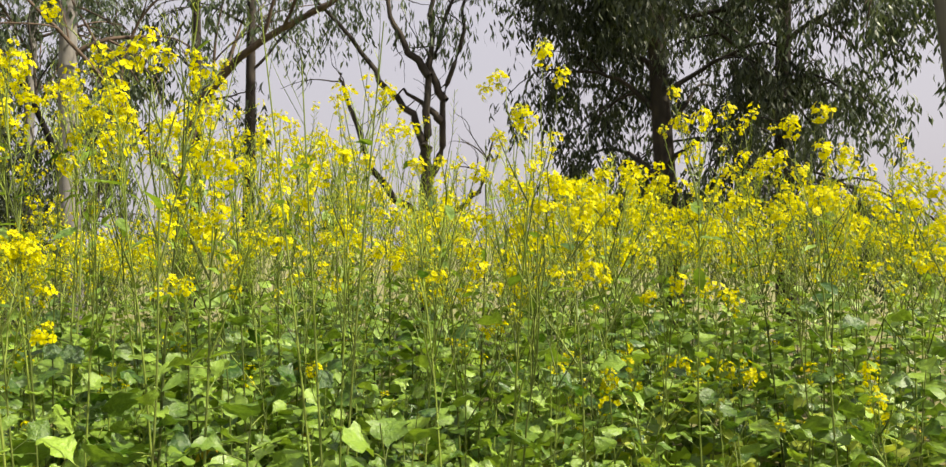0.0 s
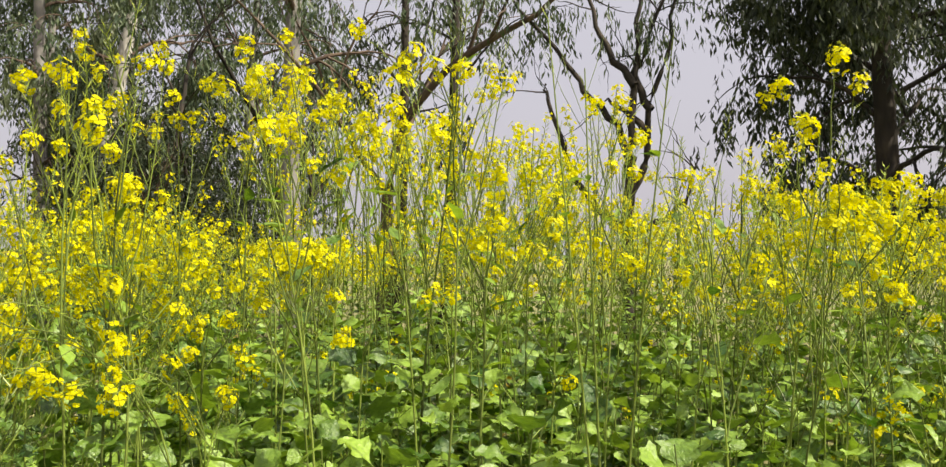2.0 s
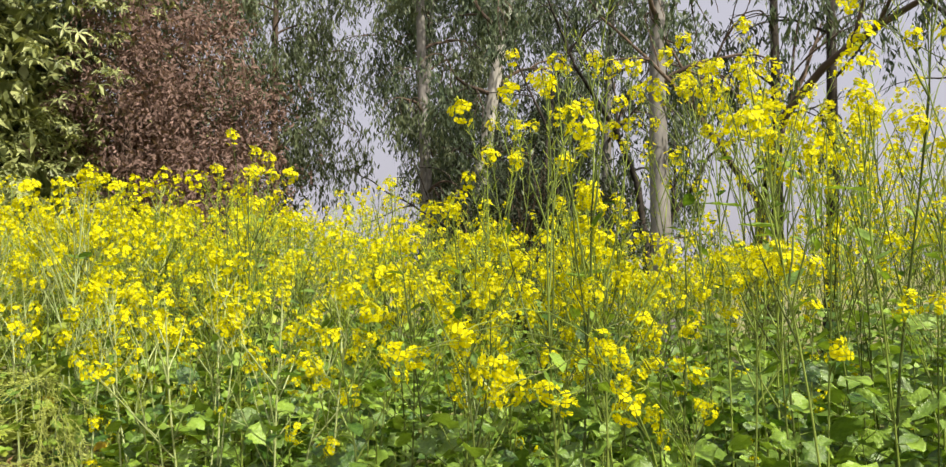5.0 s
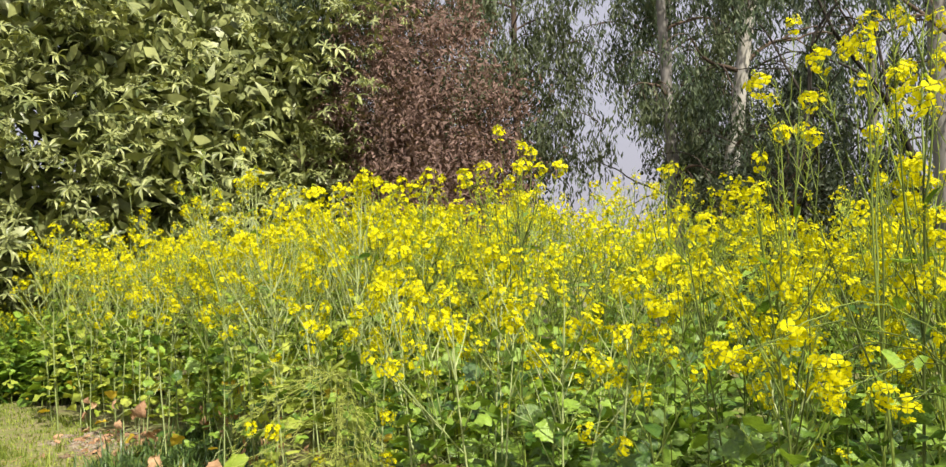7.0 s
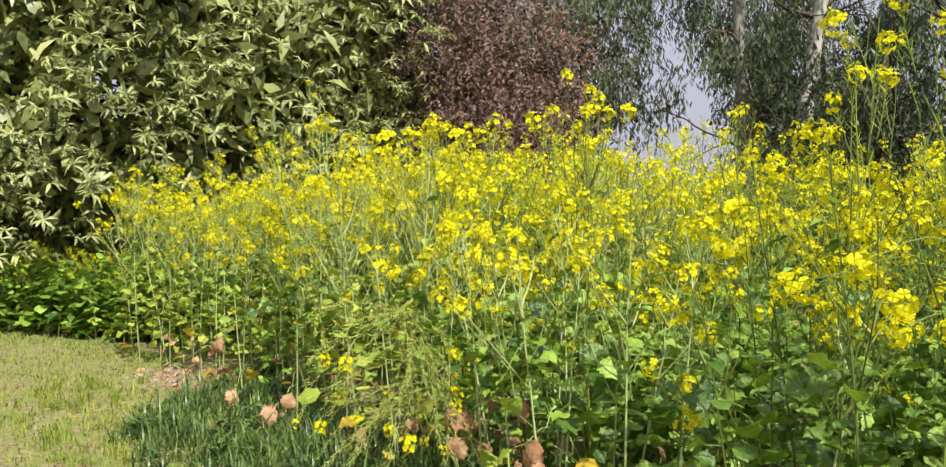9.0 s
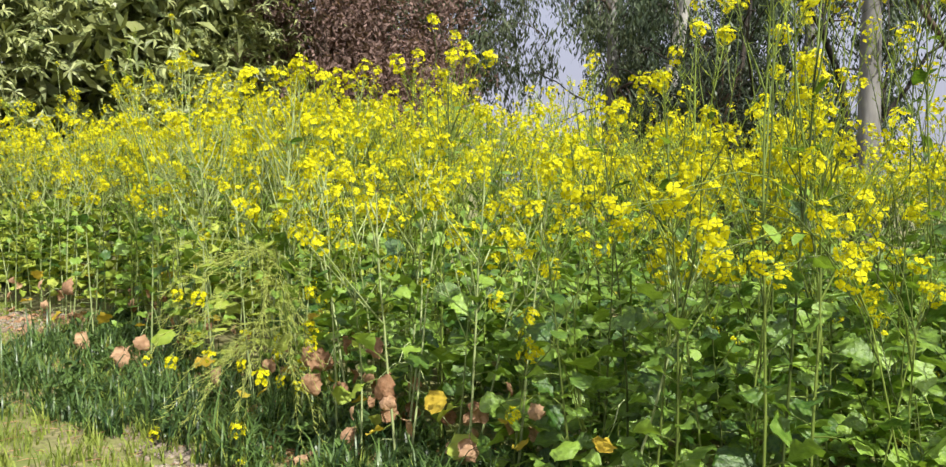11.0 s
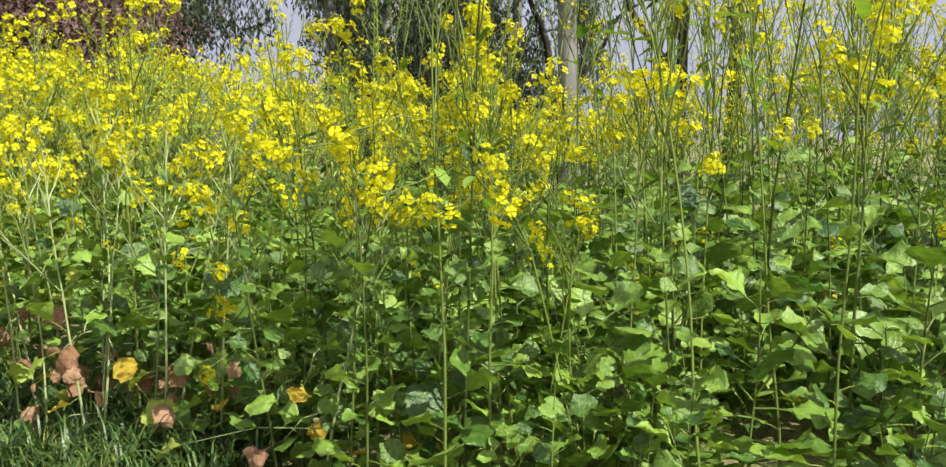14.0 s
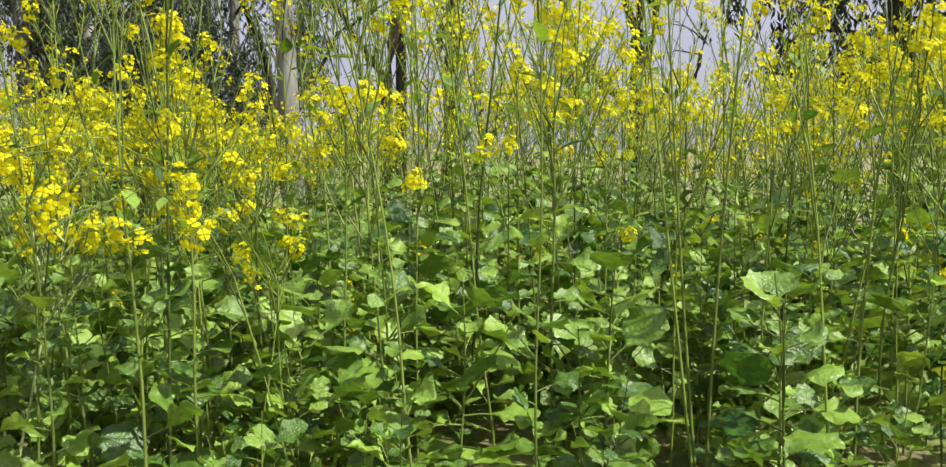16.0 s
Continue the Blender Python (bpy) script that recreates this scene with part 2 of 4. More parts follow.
def withered_leaf(r):
    """A dead leaf: limp, rolled in along the midrib and crumpled."""
    length = r.uniform(0.12, 0.17)
    v, t, mat = lyrate(length, length * r.uniform(0.36, 0.46), r.uniform(1.2, 2.2), r, 12, 3)
    roll = r.uniform(6, 13)
    a = v[:, 0] * roll
    v = np.stack([np.sin(a) / roll, v[:, 1], v[:, 2] - (1 - np.cos(a)) / roll], -1)
    q = r.uniform(0, 50)
    v = v + 0.016 * np.array([noise.noise_vector(Vector(p * 34) + Vector((q, q, q))) for p in v])
    stalk = tube([(0, 0, 0), (0, 0.04, 0.006), (0, 0.075, 0.006)], [0.0024, 0.0022, 0.0018], 4, 1)
    return join([stalk, moved((v, t, mat), Matrix.Translation((0, 0.065, 0.006)))])


def small_leaf(r):
    length = r.uniform(0.07, 0.13)
    return blade(length, length * r.uniform(0.15, 0.25), r.uniform(0.1, 0.9), 5, 0.06, 0.2, 0.08, 0.9, r)


def petal_piece(size):
    v = np.array([(0, 0, 0), (-0.2, 0.3, 0.10), (0.2, 0.3, 0.10), (-0.55, 0.7, 0.16), (0.55, 0.7, 0.16), (-0.38, 1.02, 0.10), (0.38, 1.02, 0.10)]) * size
    t = np.array([(0, 2, 1), (1, 2, 4), (1, 4, 3), (3, 4, 6), (3, 6, 5)])
    return v, t, np.zeros(5, int)


PETAL_PIECE = petal_piece(1.0)


def sliver(a, b, width, mat):
    """A thin spindle from a to b."""
    a, b = np.asarray(a, float), np.asarray(b, float)
    side = np.cross(b - a, (0.3, 0.7, 0.2))
    side = side / (np.linalg.norm(side) + 1e-9) * width
    m = a + 0.45 * (b - a)
    return np.array([a, m - side, m + side, b]), np.array([(0, 1, 2), (1, 3, 2)]), np.full(2, mat)


FAR_PETAL = (PETAL_PIECE[0][[0, 3, 4, 5]] * np.array([1, 1, 1]), np.array([(0, 2, 1), (1, 2, 3)]), np.zeros(2, int))
FAR_PETAL[0][3] = (0, 1.05, 0.1)


def flower(r, size, far=False):
    out = []
    if far:
        for k in range(4):
            out.append(moved(FAR_PETAL, Matrix.Rotation(k * math.pi / 2, 4, "Z") @ Matrix.Rotation(r.uniform(-0.1, 0.6), 4, "X") @ Matrix.Scale(size, 4)))
        return join(out)
    for k in range(4):
        m = Matrix.Rotation(k * math.pi / 2 + r.uniform(-0.15, 0.15), 4, "Z") @ Matrix.Rotation(r.uniform(-0.3, 0.4), 4, "X") @ Matrix.Scale(size * r.uniform(0.9, 1.15), 4)
        out.append(moved(PETAL_PIECE, m))
    out.append(tube([(0, 0, 0), (0, 0, size * 0.45)], [size * 0.10, size * 0.05], 3, 1))
    return join(out)


def flower_head(r, big=1.0, far=False):
    """A loose round cluster of open flowers under a tuft of buds, a few older flowers below it, +z up, about 7 cm wide."""
    out, n = [], int(r.integers(6, 10) if far else r.integers(9, 14))
    for k in range(n):
        a, h = k * 2.4 + r.uniform(-0.4, 0.4), k / n
        low = h < 0.2
        rad = big * (r.uniform(0.012, 0.026) if low else 0.033 * math.cos(1.25 * (h - 0.45)) * r.uniform(0.7, 1.2))
        z = big * (r.uniform(-0.06, -0.035) if low else -0.034 + 0.055 * h) + 0.005 * r.standard_normal()
        p = Vector((rad * math.cos(a), rad * math.sin(a), z))
        face = (p - Vector((0, 0, -0.022 * big))).normalized() + Vector((0.35 * r.standard_normal(), 0.35 * r.standard_normal(), 0.30))
        m = Matrix.Translation(p) @ face.to_track_quat("Z", "Y").to_matrix().to_4x4() @ Matrix.Rotation(r.uniform(0, 1.6), 4, "Z")
        out.append(moved(flower(r, big * r.uniform(0.0125, 0.017) * (1.2 if far else 1), far), m))
        if not far:
            out.append(tube([(0, 0, z - 0.022 * big), tuple(p)], [0.0008, 0.0008], 3, 2))
    for k in range(2 if far else 6):
        a, q = k * 2.4, 0.0035 * math.sqrt(k)
        b = Vector((q * math.cos(a), q * math.sin(a), 0.030 - 0.0012 * k)) * big
        if far:
            out.append(sliver(b + Vector((0, 0, -0.006)), b + Vector((0, 0, 0.008)), 0.006, 1))
            continue
        out.append(tube([tuple(b + Vector((0, 0, -0.005 * big))), tuple(b + Vector((0, 0, 0.001))), tuple(b + Vector((0, 0, 0.006 * big)))], [0.001, 0.0028 * big, 0.0006], 3, 1))
    return join(out)


lr = np.random.default_rng(11)
BIG = [big_leaf(lr) for _ in range(14)]
DEAD = [withered_leaf(np.random.default_rng(300 + k)) for k in range(4)]
SMALL = [small_leaf(lr) for _ in range(5)]
HEAD = [flower_head(lr, lr.uniform(1.0, 1.35)) for _ in range(7)]
BUDHEAD = [flower_head(lr, lr.uniform(0.6, 0.8)) for _ in range(2)]
LIB_FAR = {"leaf": [lyrate(q, q * lr.uniform(0.34, 0.46), lr.uniform(0.4, 1.5), lr, 4, 1) for q in lr.uniform(0.14, 0.21, 14)],
           "stem_leaf": [blade(q, q * 0.2, lr.uniform(0.1, 0.9), 2, 0.0, 0.2, 0.05, 0.9, lr) for q in lr.uniform(0.07, 0.13, 5)],
           "flower_head": [flower_head(lr, lr.uniform(1.0, 1.35), True) for _ in range(7)],
           "young_head": [flower_head(lr, lr.uniform(0.6, 0.8), True) for _ in range(2)]}
LIB_FAR["dry_leaf"], LIB_FAR["yellow_leaf"], LIB_FAR["ochre_leaf"] = LIB_FAR["leaf"][:4], LIB_FAR["leaf"][4:6], LIB_FAR["leaf"][6:8]
LEAF_MATS, HEAD_MATS, STEM_MATS = [LEAF, STEM], [PETAL, BUD, STEM], [STEM, POD]
MESH = {}
for key, lib, mats in (("leaf", BIG, LEAF_MATS), ("stem_leaf", SMALL, LEAF_MATS), ("flower_head", HEAD, HEAD_MATS), ("young_head", BUDHEAD, HEAD_MATS)):
    MESH[key] = [mesh_of(key, p, mats) for p in lib]
MESH["dry_leaf"] = [mesh_of("dry_leaf", p, [DRY, STEM]) for p in DEAD]
MESH["yellow_leaf"] = [mesh_of("yellow_leaf", p, [YELLOWED, STEM]) for p in BIG[4:6]]
MESH["ochre_leaf"] = [mesh_of("ochre_leaf", p, [OCHRE, STEM]) for p in BIG[6:8]]
LIB = {"leaf": BIG, "stem_leaf": SMALL, "flower_head": HEAD, "young_head": BUDHEAD, "dry_leaf": DEAD, "yellow_leaf": BIG[4:6], "ochre_leaf": BIG[6:8]}
# material offset of each kind in the joined meshes, whose slots are LEAF STEM PETAL BUD POD DRY YELLOWED OCHRE
SLOTS = {"leaf": [0, 1], "stem_leaf": [0, 1], "flower_head": [2, 3, 1], "young_head": [2, 3, 1], "stem": [1, 4], "dry_leaf": [5, 1], "yellow_leaf": [6, 1], "ochre_leaf": [7, 1]}
FIELD_MATS = [LEAF, STEM, PETAL, BUD, POD, DRY, YELLOWED, OCHRE]


def curve_points(p, d, length, bend, n, r, lift=0.0):
    pts, p, d = [np.array(p, float)], np.array(p, float), np.array(d, float)
    for _ in range(n):
        d = d + bend * r.standard_normal(3) + np.array([0, 0, lift])
        d /= np.linalg.norm(d)
        p = p + d * length / n
        pts.append(p)
    return np.array(pts)


def mustard(r, height, branchy=7, leaves=9, pods=1.0, flowers=1.0, dry=0, lean=0.05, leaf_top=0.58, leaf_scale=1.0, low=0.42, out_lo=0.45, out_hi=0.8, pale=0.0, far=False):
    """One plant: (stem piece, list of (kind, index, pose))."""
    stem, bits = [], []

    def twig(pts, radii, sides):
        stem.append(tube(pts[::3], np.asarray(radii)[::3] * 1.1, 3, 0) if far else tube(pts, radii, sides, 0))

    main = curve_points((0, 0, 0), (lean * r.standard_normal(), lean * r.standard_normal(), 1), height, 0.025, 12, r, 0.02)
    twig(main, np.linspace(0.0064, 0.002, 13), 6)

    def along(pts, s):
        f = s * (len(pts) - 1)
        k = min(int(f), len(pts) - 2)
        return pts[k] + (f - k) * (pts[k + 1] - pts[k]), (pts[k + 1] - pts[k])

    def raceme(pts, top_s):
        end, d = pts[-1], pts[-1] - pts[-2]
        if r.uniform() < flowers:
            kind = "flower_head" if r.uniform() < 0.72 else "young_head"
            q = Vector(d + np.array([0, 0, 0.02])).to_track_quat("Z", "Y").to_matrix().to_4x4()
            bits.append((kind, int(r.integers(len(LIB[kind]))), Matrix.Translation(Vector(end)) @ q @ Matrix.Rotation(r.uniform(0, 6), 4, "Z") @ Matrix.Scale(r.uniform(0.55, 1.0) if far else r.uniform(0.58, 1.05), 4)))
        n = int(pods * r.integers(7, 17) * (1.1 if far else 0.75))
        for k in range(n):
            s = top_s + (0.97 - top_s) * (k + r.uniform()) / n
            p, dd = along(pts, s)
            dd = dd / np.linalg.norm(dd)
            a = k * 2.4
            out = np.array([math.cos(a), math.sin(a), 0]) * 0.75 + dd * 0.8
            out /= np.linalg.norm(out)
            ln = (0.055 - 0.03 * s) * r.uniform(0.8, 1.3)
            if far:
                stem.append(sliver(p, p + out * ln + np.array([0, 0, 0.2 * ln]), 0.0027, 1))
            else:
                stem.append(tube([p, p + out * ln * 0.35, p + out * ln + np.array([0, 0, 0.2 * ln])], [0.0007, 0.0014, 0.0004], 3, 1))

    raceme(main, 0.78)
    for k in range(branchy):
        s = low + (0.9 - low) * (k + r.uniform(0, 0.8)) / branchy
        p, d = along(main, s)
        a = k * 2.4 + r.uniform(-0.4, 0.4)
        out = np.array([math.cos(a), math.sin(a), 0]) * r.uniform(out_lo, out_hi) + np.array([0, 0, 1.0])
        pts = curve_points(p, out, height * (1.02 - s) * r.uniform(0.65, 1.0), 0.06, 6, r, 0.05)
        twig(pts, np.linspace(0.0036, 0.0014, 7), 4)
        raceme(pts, 0.55)
        if r.uniform() < 0.7:
            bits.append(("stem_leaf", int(r.integers(5)), aim(p, (out[0], out[1], r.uniform(-0.3, 0.5)), r.uniform(-0.4, 0.4), r.uniform(0.8, 1.3))))
        if r.uniform() < 0.55:
            p2, _ = along(pts, r.uniform(0.35, 0.6))
            out2 = out + 0.5 * r.standard_normal(3) * np.array([1, 1, 0.2])
            pts2 = curve_points(p2, out2, height * 0.16 * r.uniform(0.6, 1.2), 0.06, 4, r, 0.06)
            stem.append(sliver(pts2[0], pts2[-1], 0.0025, 0) if far else tube(pts2, np.linspace(0.0022, 0.0012, 5), 3, 0))
            raceme(pts2, 0.5)
    for k in range(leaves):
        s = (0.17 if dry else 0.07) + leaf_top * (k + r.uniform(0, 0.9)) / leaves
        p, _ = along(main, s)
        a = k * 2.4 + r.uniform(-0.5, 0.5)
        kind = "leaf"
        if k < dry:
            kind = ("dry_leaf", "dry_leaf", "ochre_leaf", "yellow_leaf")[int(r.integers(4))]
        elif k < 3 and r.uniform() < 0.06:
            kind = "ochre_leaf"
        elif pale and r.uniform() < pale:
            kind = "yellow_leaf"
        up = r.uniform(-0.9, -0.3) if k < dry else r.uniform(-0.25, 0.8)
        size = leaf_scale * r.uniform(0.75, 1.15) * (1.08 - 0.5 * s / (leaf_top + 0.07)) * (0.92 if k < dry else 1.0)
        bits.append((kind, int(r.integers(len(LIB[kind]))), aim(p, (math.cos(a), math.sin(a), up), r.uniform(-0.7, 0.7), size)))
    return join(stem), bits


def flat(plant):
    stem, bits = plant
    pieces = [(stem[0], stem[1], np.array(SLOTS["stem"])[stem[2]])]
    for kind, k, m in bits:
        v, t, mi = moved(LIB_FAR[kind][k], m)
        pieces.append((v, t, np.array(SLOTS[kind])[mi]))
    return join(pieces)


LABELS = {"dry_leaf": "withered brown leaf", "yellow_leaf": "yellowed lower leaf", "ochre_leaf": "ochre-yellow dying leaf", "flower_head": "", "leaf": "", "stem_leaf": "", "young_head": "half-open flower head"}


def plant_thing(plant, m, label, group="mustard plants in the field", mats=STEM_MATS):
    base = tagged(new("mustard_plant"), label, "mustard plant", group)
    part("stem", plant[0], mats, base)
    for kind, k, pm in plant[1]:
        name = {"young_head": "flower_head", "stem_leaf": "leaf", "dry_leaf": "leaf", "yellow_leaf": "leaf", "ochre_leaf": "leaf"}.get(kind, kind)
        ob = part(name, MESH[kind][k], None, base, LABELS[kind])
        ob.matrix_basis = pm
    base.matrix_basis = m
    return base


def stuff(name, pieces, materials, label, category):
    return tagged(new(name, mesh_of(name, join(pieces), materials)), label, category, kind="stuff")


# ---- ground: one sheet out to the horizon ----
def edge_y(x):
    """The field's front edge."""
    return float(np.interp(x, [-12.5, -11.5, -10.2, -9.2, -8.3, -6.4, -5.0, -4.2, -3.0, -2.0, -1.0, 0.5, 6], [2.4, 2.42, 2.5, 2.9, 3.0, 2.75, 2.55, 2.45, 2.45, 2.3, 2.5, 2.75, 2.8]))


def ground_z(x, y):
    return 0.05 * noise.noise((x * 0.9, y * 0.9, 0)) + 0.02 * noise.noise((x * 4, y * 4, 3))


def ground_sheet():
    r = np.concatenate([[0], np.linspace(0.2, 16, 100), np.geomspace(17, 2500, 40)])
    a = np.linspace(0, 2 * np.pi, 145)[:-1]
    v = [(0, 0, 0)]
    for q in r[1:]:
        for b in a:
            x, y = q * math.cos(b), q * math.sin(b)
            z = ground_z(x, y) if q < 20 else 0.0
            v.append((x, y, z))
    t = [(0, 1 + j, 1 + (j + 1) % 144) for j in range(144)]
    for i in range(len(r) - 2):
        for j in range(144):
            p, q = 1 + i * 144 + j, 1 + i * 144 + (j + 1) % 144
            t += [(p, p + 144, q + 144), (p, q + 144, q)]
    return np.array(v, float), np.array(t), np.zeros(len(t), int)


GROUND = rough_mat("ground", (0.075, 0.07, 0.03), (0.30, 0.265, 0.12), 26, 0.95, 0.8, c=(0.15, 0.175, 0.04))
tagged(new("ground", mesh_of("ground", ground_sheet(), [GROUND])), "trodden brown earth with thin grass", "ground", kind="structure")


# ---- trees ----
def grow(r, p, d, length, radius, depth, out, tips, spread=0.55, lift=0.05, bend=0.09, kids=3, sides=7, droop=0.0, mat=0):
    n = 7
    pts = curve_points(p, d, length, bend, n, r, lift - droop * (3 - depth) if depth < 3 else lift)
    rad = np.linspace(radius, radius * 0.55, n + 1)
    out.append(tube(pts, rad, max(3, sides), mat))
    if depth == 0:
        tips.append(pts)
        return
    end = pts[-1] - pts[-2]
    end = end / np.linalg.norm(end)
    for k in range(kids):
        s = 1.0 if k == 0 else r.uniform(0.35, 0.95)
        q = pts[int(s * n)]
        side = r.standard_normal(3)
        side -= end * (side @ end)
        side /= np.linalg.norm(side) + 1e-9
        nd = end + (spread * 0.5 if k == 0 else spread * r.uniform(0.8, 1.5)) * side
        grow(r, q, nd, length * r.uniform(0.55, 0.8), rad[int(s * n)] * (0.9 if k == 0 else 0.62), depth - 1, out, tips, spread, lift, bend, kids, sides - 1, droop, mat)


def hang_leaves(r, tips, per_tip, length, width, spread, hang, fall=0.0, spray=1):
    """Narrow leaves on and below the twigs; hang 1: straight down, 0: any way. spray: leaves on each hanging spray, fall: its length."""
    base = np.concatenate([t[np.arange(len(t))[1:]] for t in tips])
    m = max(1, per_tip * len(tips) // spray)
    o = base[r.integers(len(base), size=m)] + spread * r.standard_normal((m, 3)) * np.array([1, 1, 0.7])
    drift = 0.22 * r.standard_normal((m, 3))
    drift[:, 2] = -r.uniform(0.35, 1.0, m)
    p = np.repeat(o, spray, 0) + np.repeat(drift * fall, spray, 0) * r.uniform(0, 1, m * spray)[:, None]
    n = len(p)
    p = p + 0.05 * r.standard_normal((n, 3))
    d = r.standard_normal((n, 3))
    d /= np.linalg.norm(d, axis=1)[:, None]
    d = d * (1 - hang) + np.array([0, 0, -1.0]) * hang
    d /= np.linalg.norm(d, axis=1)[:, None]
    side = np.cross(d, r.standard_normal((n, 3)))
    side /= np.linalg.norm(side, axis=1)[:, None] + 1e-9
    ln, wd = length * r.uniform(0.6, 1.3, n)[:, None], width * r.uniform(0.7, 1.3, n)[:, None]
    bow = 0.12 * ln * np.cross(d, side)
    v = np.stack([p, p + d * ln * 0.45 + side * wd / 2 + bow, p + d * ln * 0.45 - side * wd / 2 + bow, p + d * ln], 1).reshape(-1, 3)
    k = 4 * np.arange(n)[:, None]
    t = np.concatenate([k + [0, 1, 2], k + [1, 3, 2]])
    return v, t, np.zeros(len(t), int)


def tree(name, label, category, wood, wood_mats, crown, crown_mats, at=(0, 0, 0), limbs=(), limb_mats=None):
    base = tagged(new(name), label, category, "trees behind the field")
    trunk = part("trunk", join(wood), wood_mats, base)
    for limb in limbs:
        part("limb", join(limb), limb_mats or wood_mats, trunk)
    if crown is not None:
        part("crown", crown, crown_mats, base)
    base.location = at
    return base


def trunk_line(x0, y0, x1, y1, top, bend, r, n=10):
    s = np.linspace(0, 1, n)
    return np.stack([x0 + (x1 - x0) * s + bend * np.sin(s * 5 + r.uniform(0, 3)), y0 + (y1 - y0) * s + bend * np.cos(s * 4), top * s], -1)


def gum_tree(seed, x, y, top, radius, lean, bark, leaf_mat, label, first=2.2, limbs=9, density=90, fall=1.6, reach=1.9, leafsize=0.16):
    r = np.random.default_rng(seed)
    wood, tips, boughs = [], [], []
    line = trunk_line(0, 0, lean[0], lean[1], top, radius * 0.5, r)
    wood.append(tube(line, np.linspace(radius * 1.15, radius * 0.35, 10), 10))
    for k in range(limbs):
        z = first + (top - first) * (k + r.uniform()) / limbs
        f = z / top * 9
        i = min(int(f), 8)
        p = line[i] + (f - i) * (line[i + 1] - line[i])
        a = k * 2.4 + r.uniform(-0.5, 0.5)
        limb = []
        grow(r, p, (math.cos(a), math.sin(a), 0.7), reach * r.uniform(0.5, 0.8), radius * 0.28, 2, limb, tips, 0.7, 0.0, 0.12, 3, 5, 0.05)
        boughs.append(limb)
    crown = hang_leaves(r, tips, int(0.78 * density), leafsize, 0.037, 0.14, 0.62, fall, 20)
    return tree("gum_tree", label, "tree", wood, [bark], crown, [leaf_mat], (x, y, -0.05), boughs, [BARK_BROWN if bark in (BARK_GREY, BARK_PALE) else bark])


gum_tree(21, -5.46, 11.7, 9.0, 0.15, (0.2, 0.0), BARK_GREY, GUM, "straight grey-barked tree with drooping narrow leaves", 3.8, 9, 24, 0.9)
gum_tree(22, -10.5, 12.9, 10.0, 0.13, (-0.1, 0.2), BARK_GREY, GUM_PALE, "slender pale-trunked tree with hanging leaf sprays", 2.8, 9, 70, 1.0, 1.0)
gum_tree(23, -10.05, 13.1, 10.0, 0.16, (1.6, 0.9), BARK_PALE, GUM, "leaning white-barked tree with narrow leaves", 3.0, 12, 120, 1.0)
gum_tree(24, -14.6, 12.9, 10.0, 0.10, (0.1, 0.3), BARK_BROWN, GUM_PALE, "tall tree with pale drooping foliage", 3.9, 14, 230, 1.3)
gum_tree(20, -17.0, 10.0, 10.0, 0.16, (0.1, 0.3), BARK_GREY, GUM, "tall far tree with dense drooping foliage", 1.5, 18, 300, 1.3, 2.6)
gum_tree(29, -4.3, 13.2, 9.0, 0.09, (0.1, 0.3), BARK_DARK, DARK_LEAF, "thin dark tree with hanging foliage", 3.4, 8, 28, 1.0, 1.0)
gum_tree(25, -3.7, 13.8, 9.0, 0.10, (0.3, 0.2), BARK_DARK, GUM, "thin dark tree with hanging sprays of leaves", 4.4, 8, 62, 1.2)
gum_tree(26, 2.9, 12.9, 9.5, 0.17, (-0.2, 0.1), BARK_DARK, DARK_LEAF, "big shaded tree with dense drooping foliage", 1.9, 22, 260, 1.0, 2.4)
gum_tree(27, 5.0, 14.0, 9.5, 0.16, (0.2, 0.1), BARK_DARK, GUM, "dark tree with loose drooping foliage", 2.3, 16, 185, 1.0, 2.7)
gum_tree(28, 6.9, 11.0, 8.5, 0.18, (-1.5, 0.1), BARK_GREY, GUM, "thick leaning grey trunk with sparse leaves", 3.9, 8, 70, 1.0)


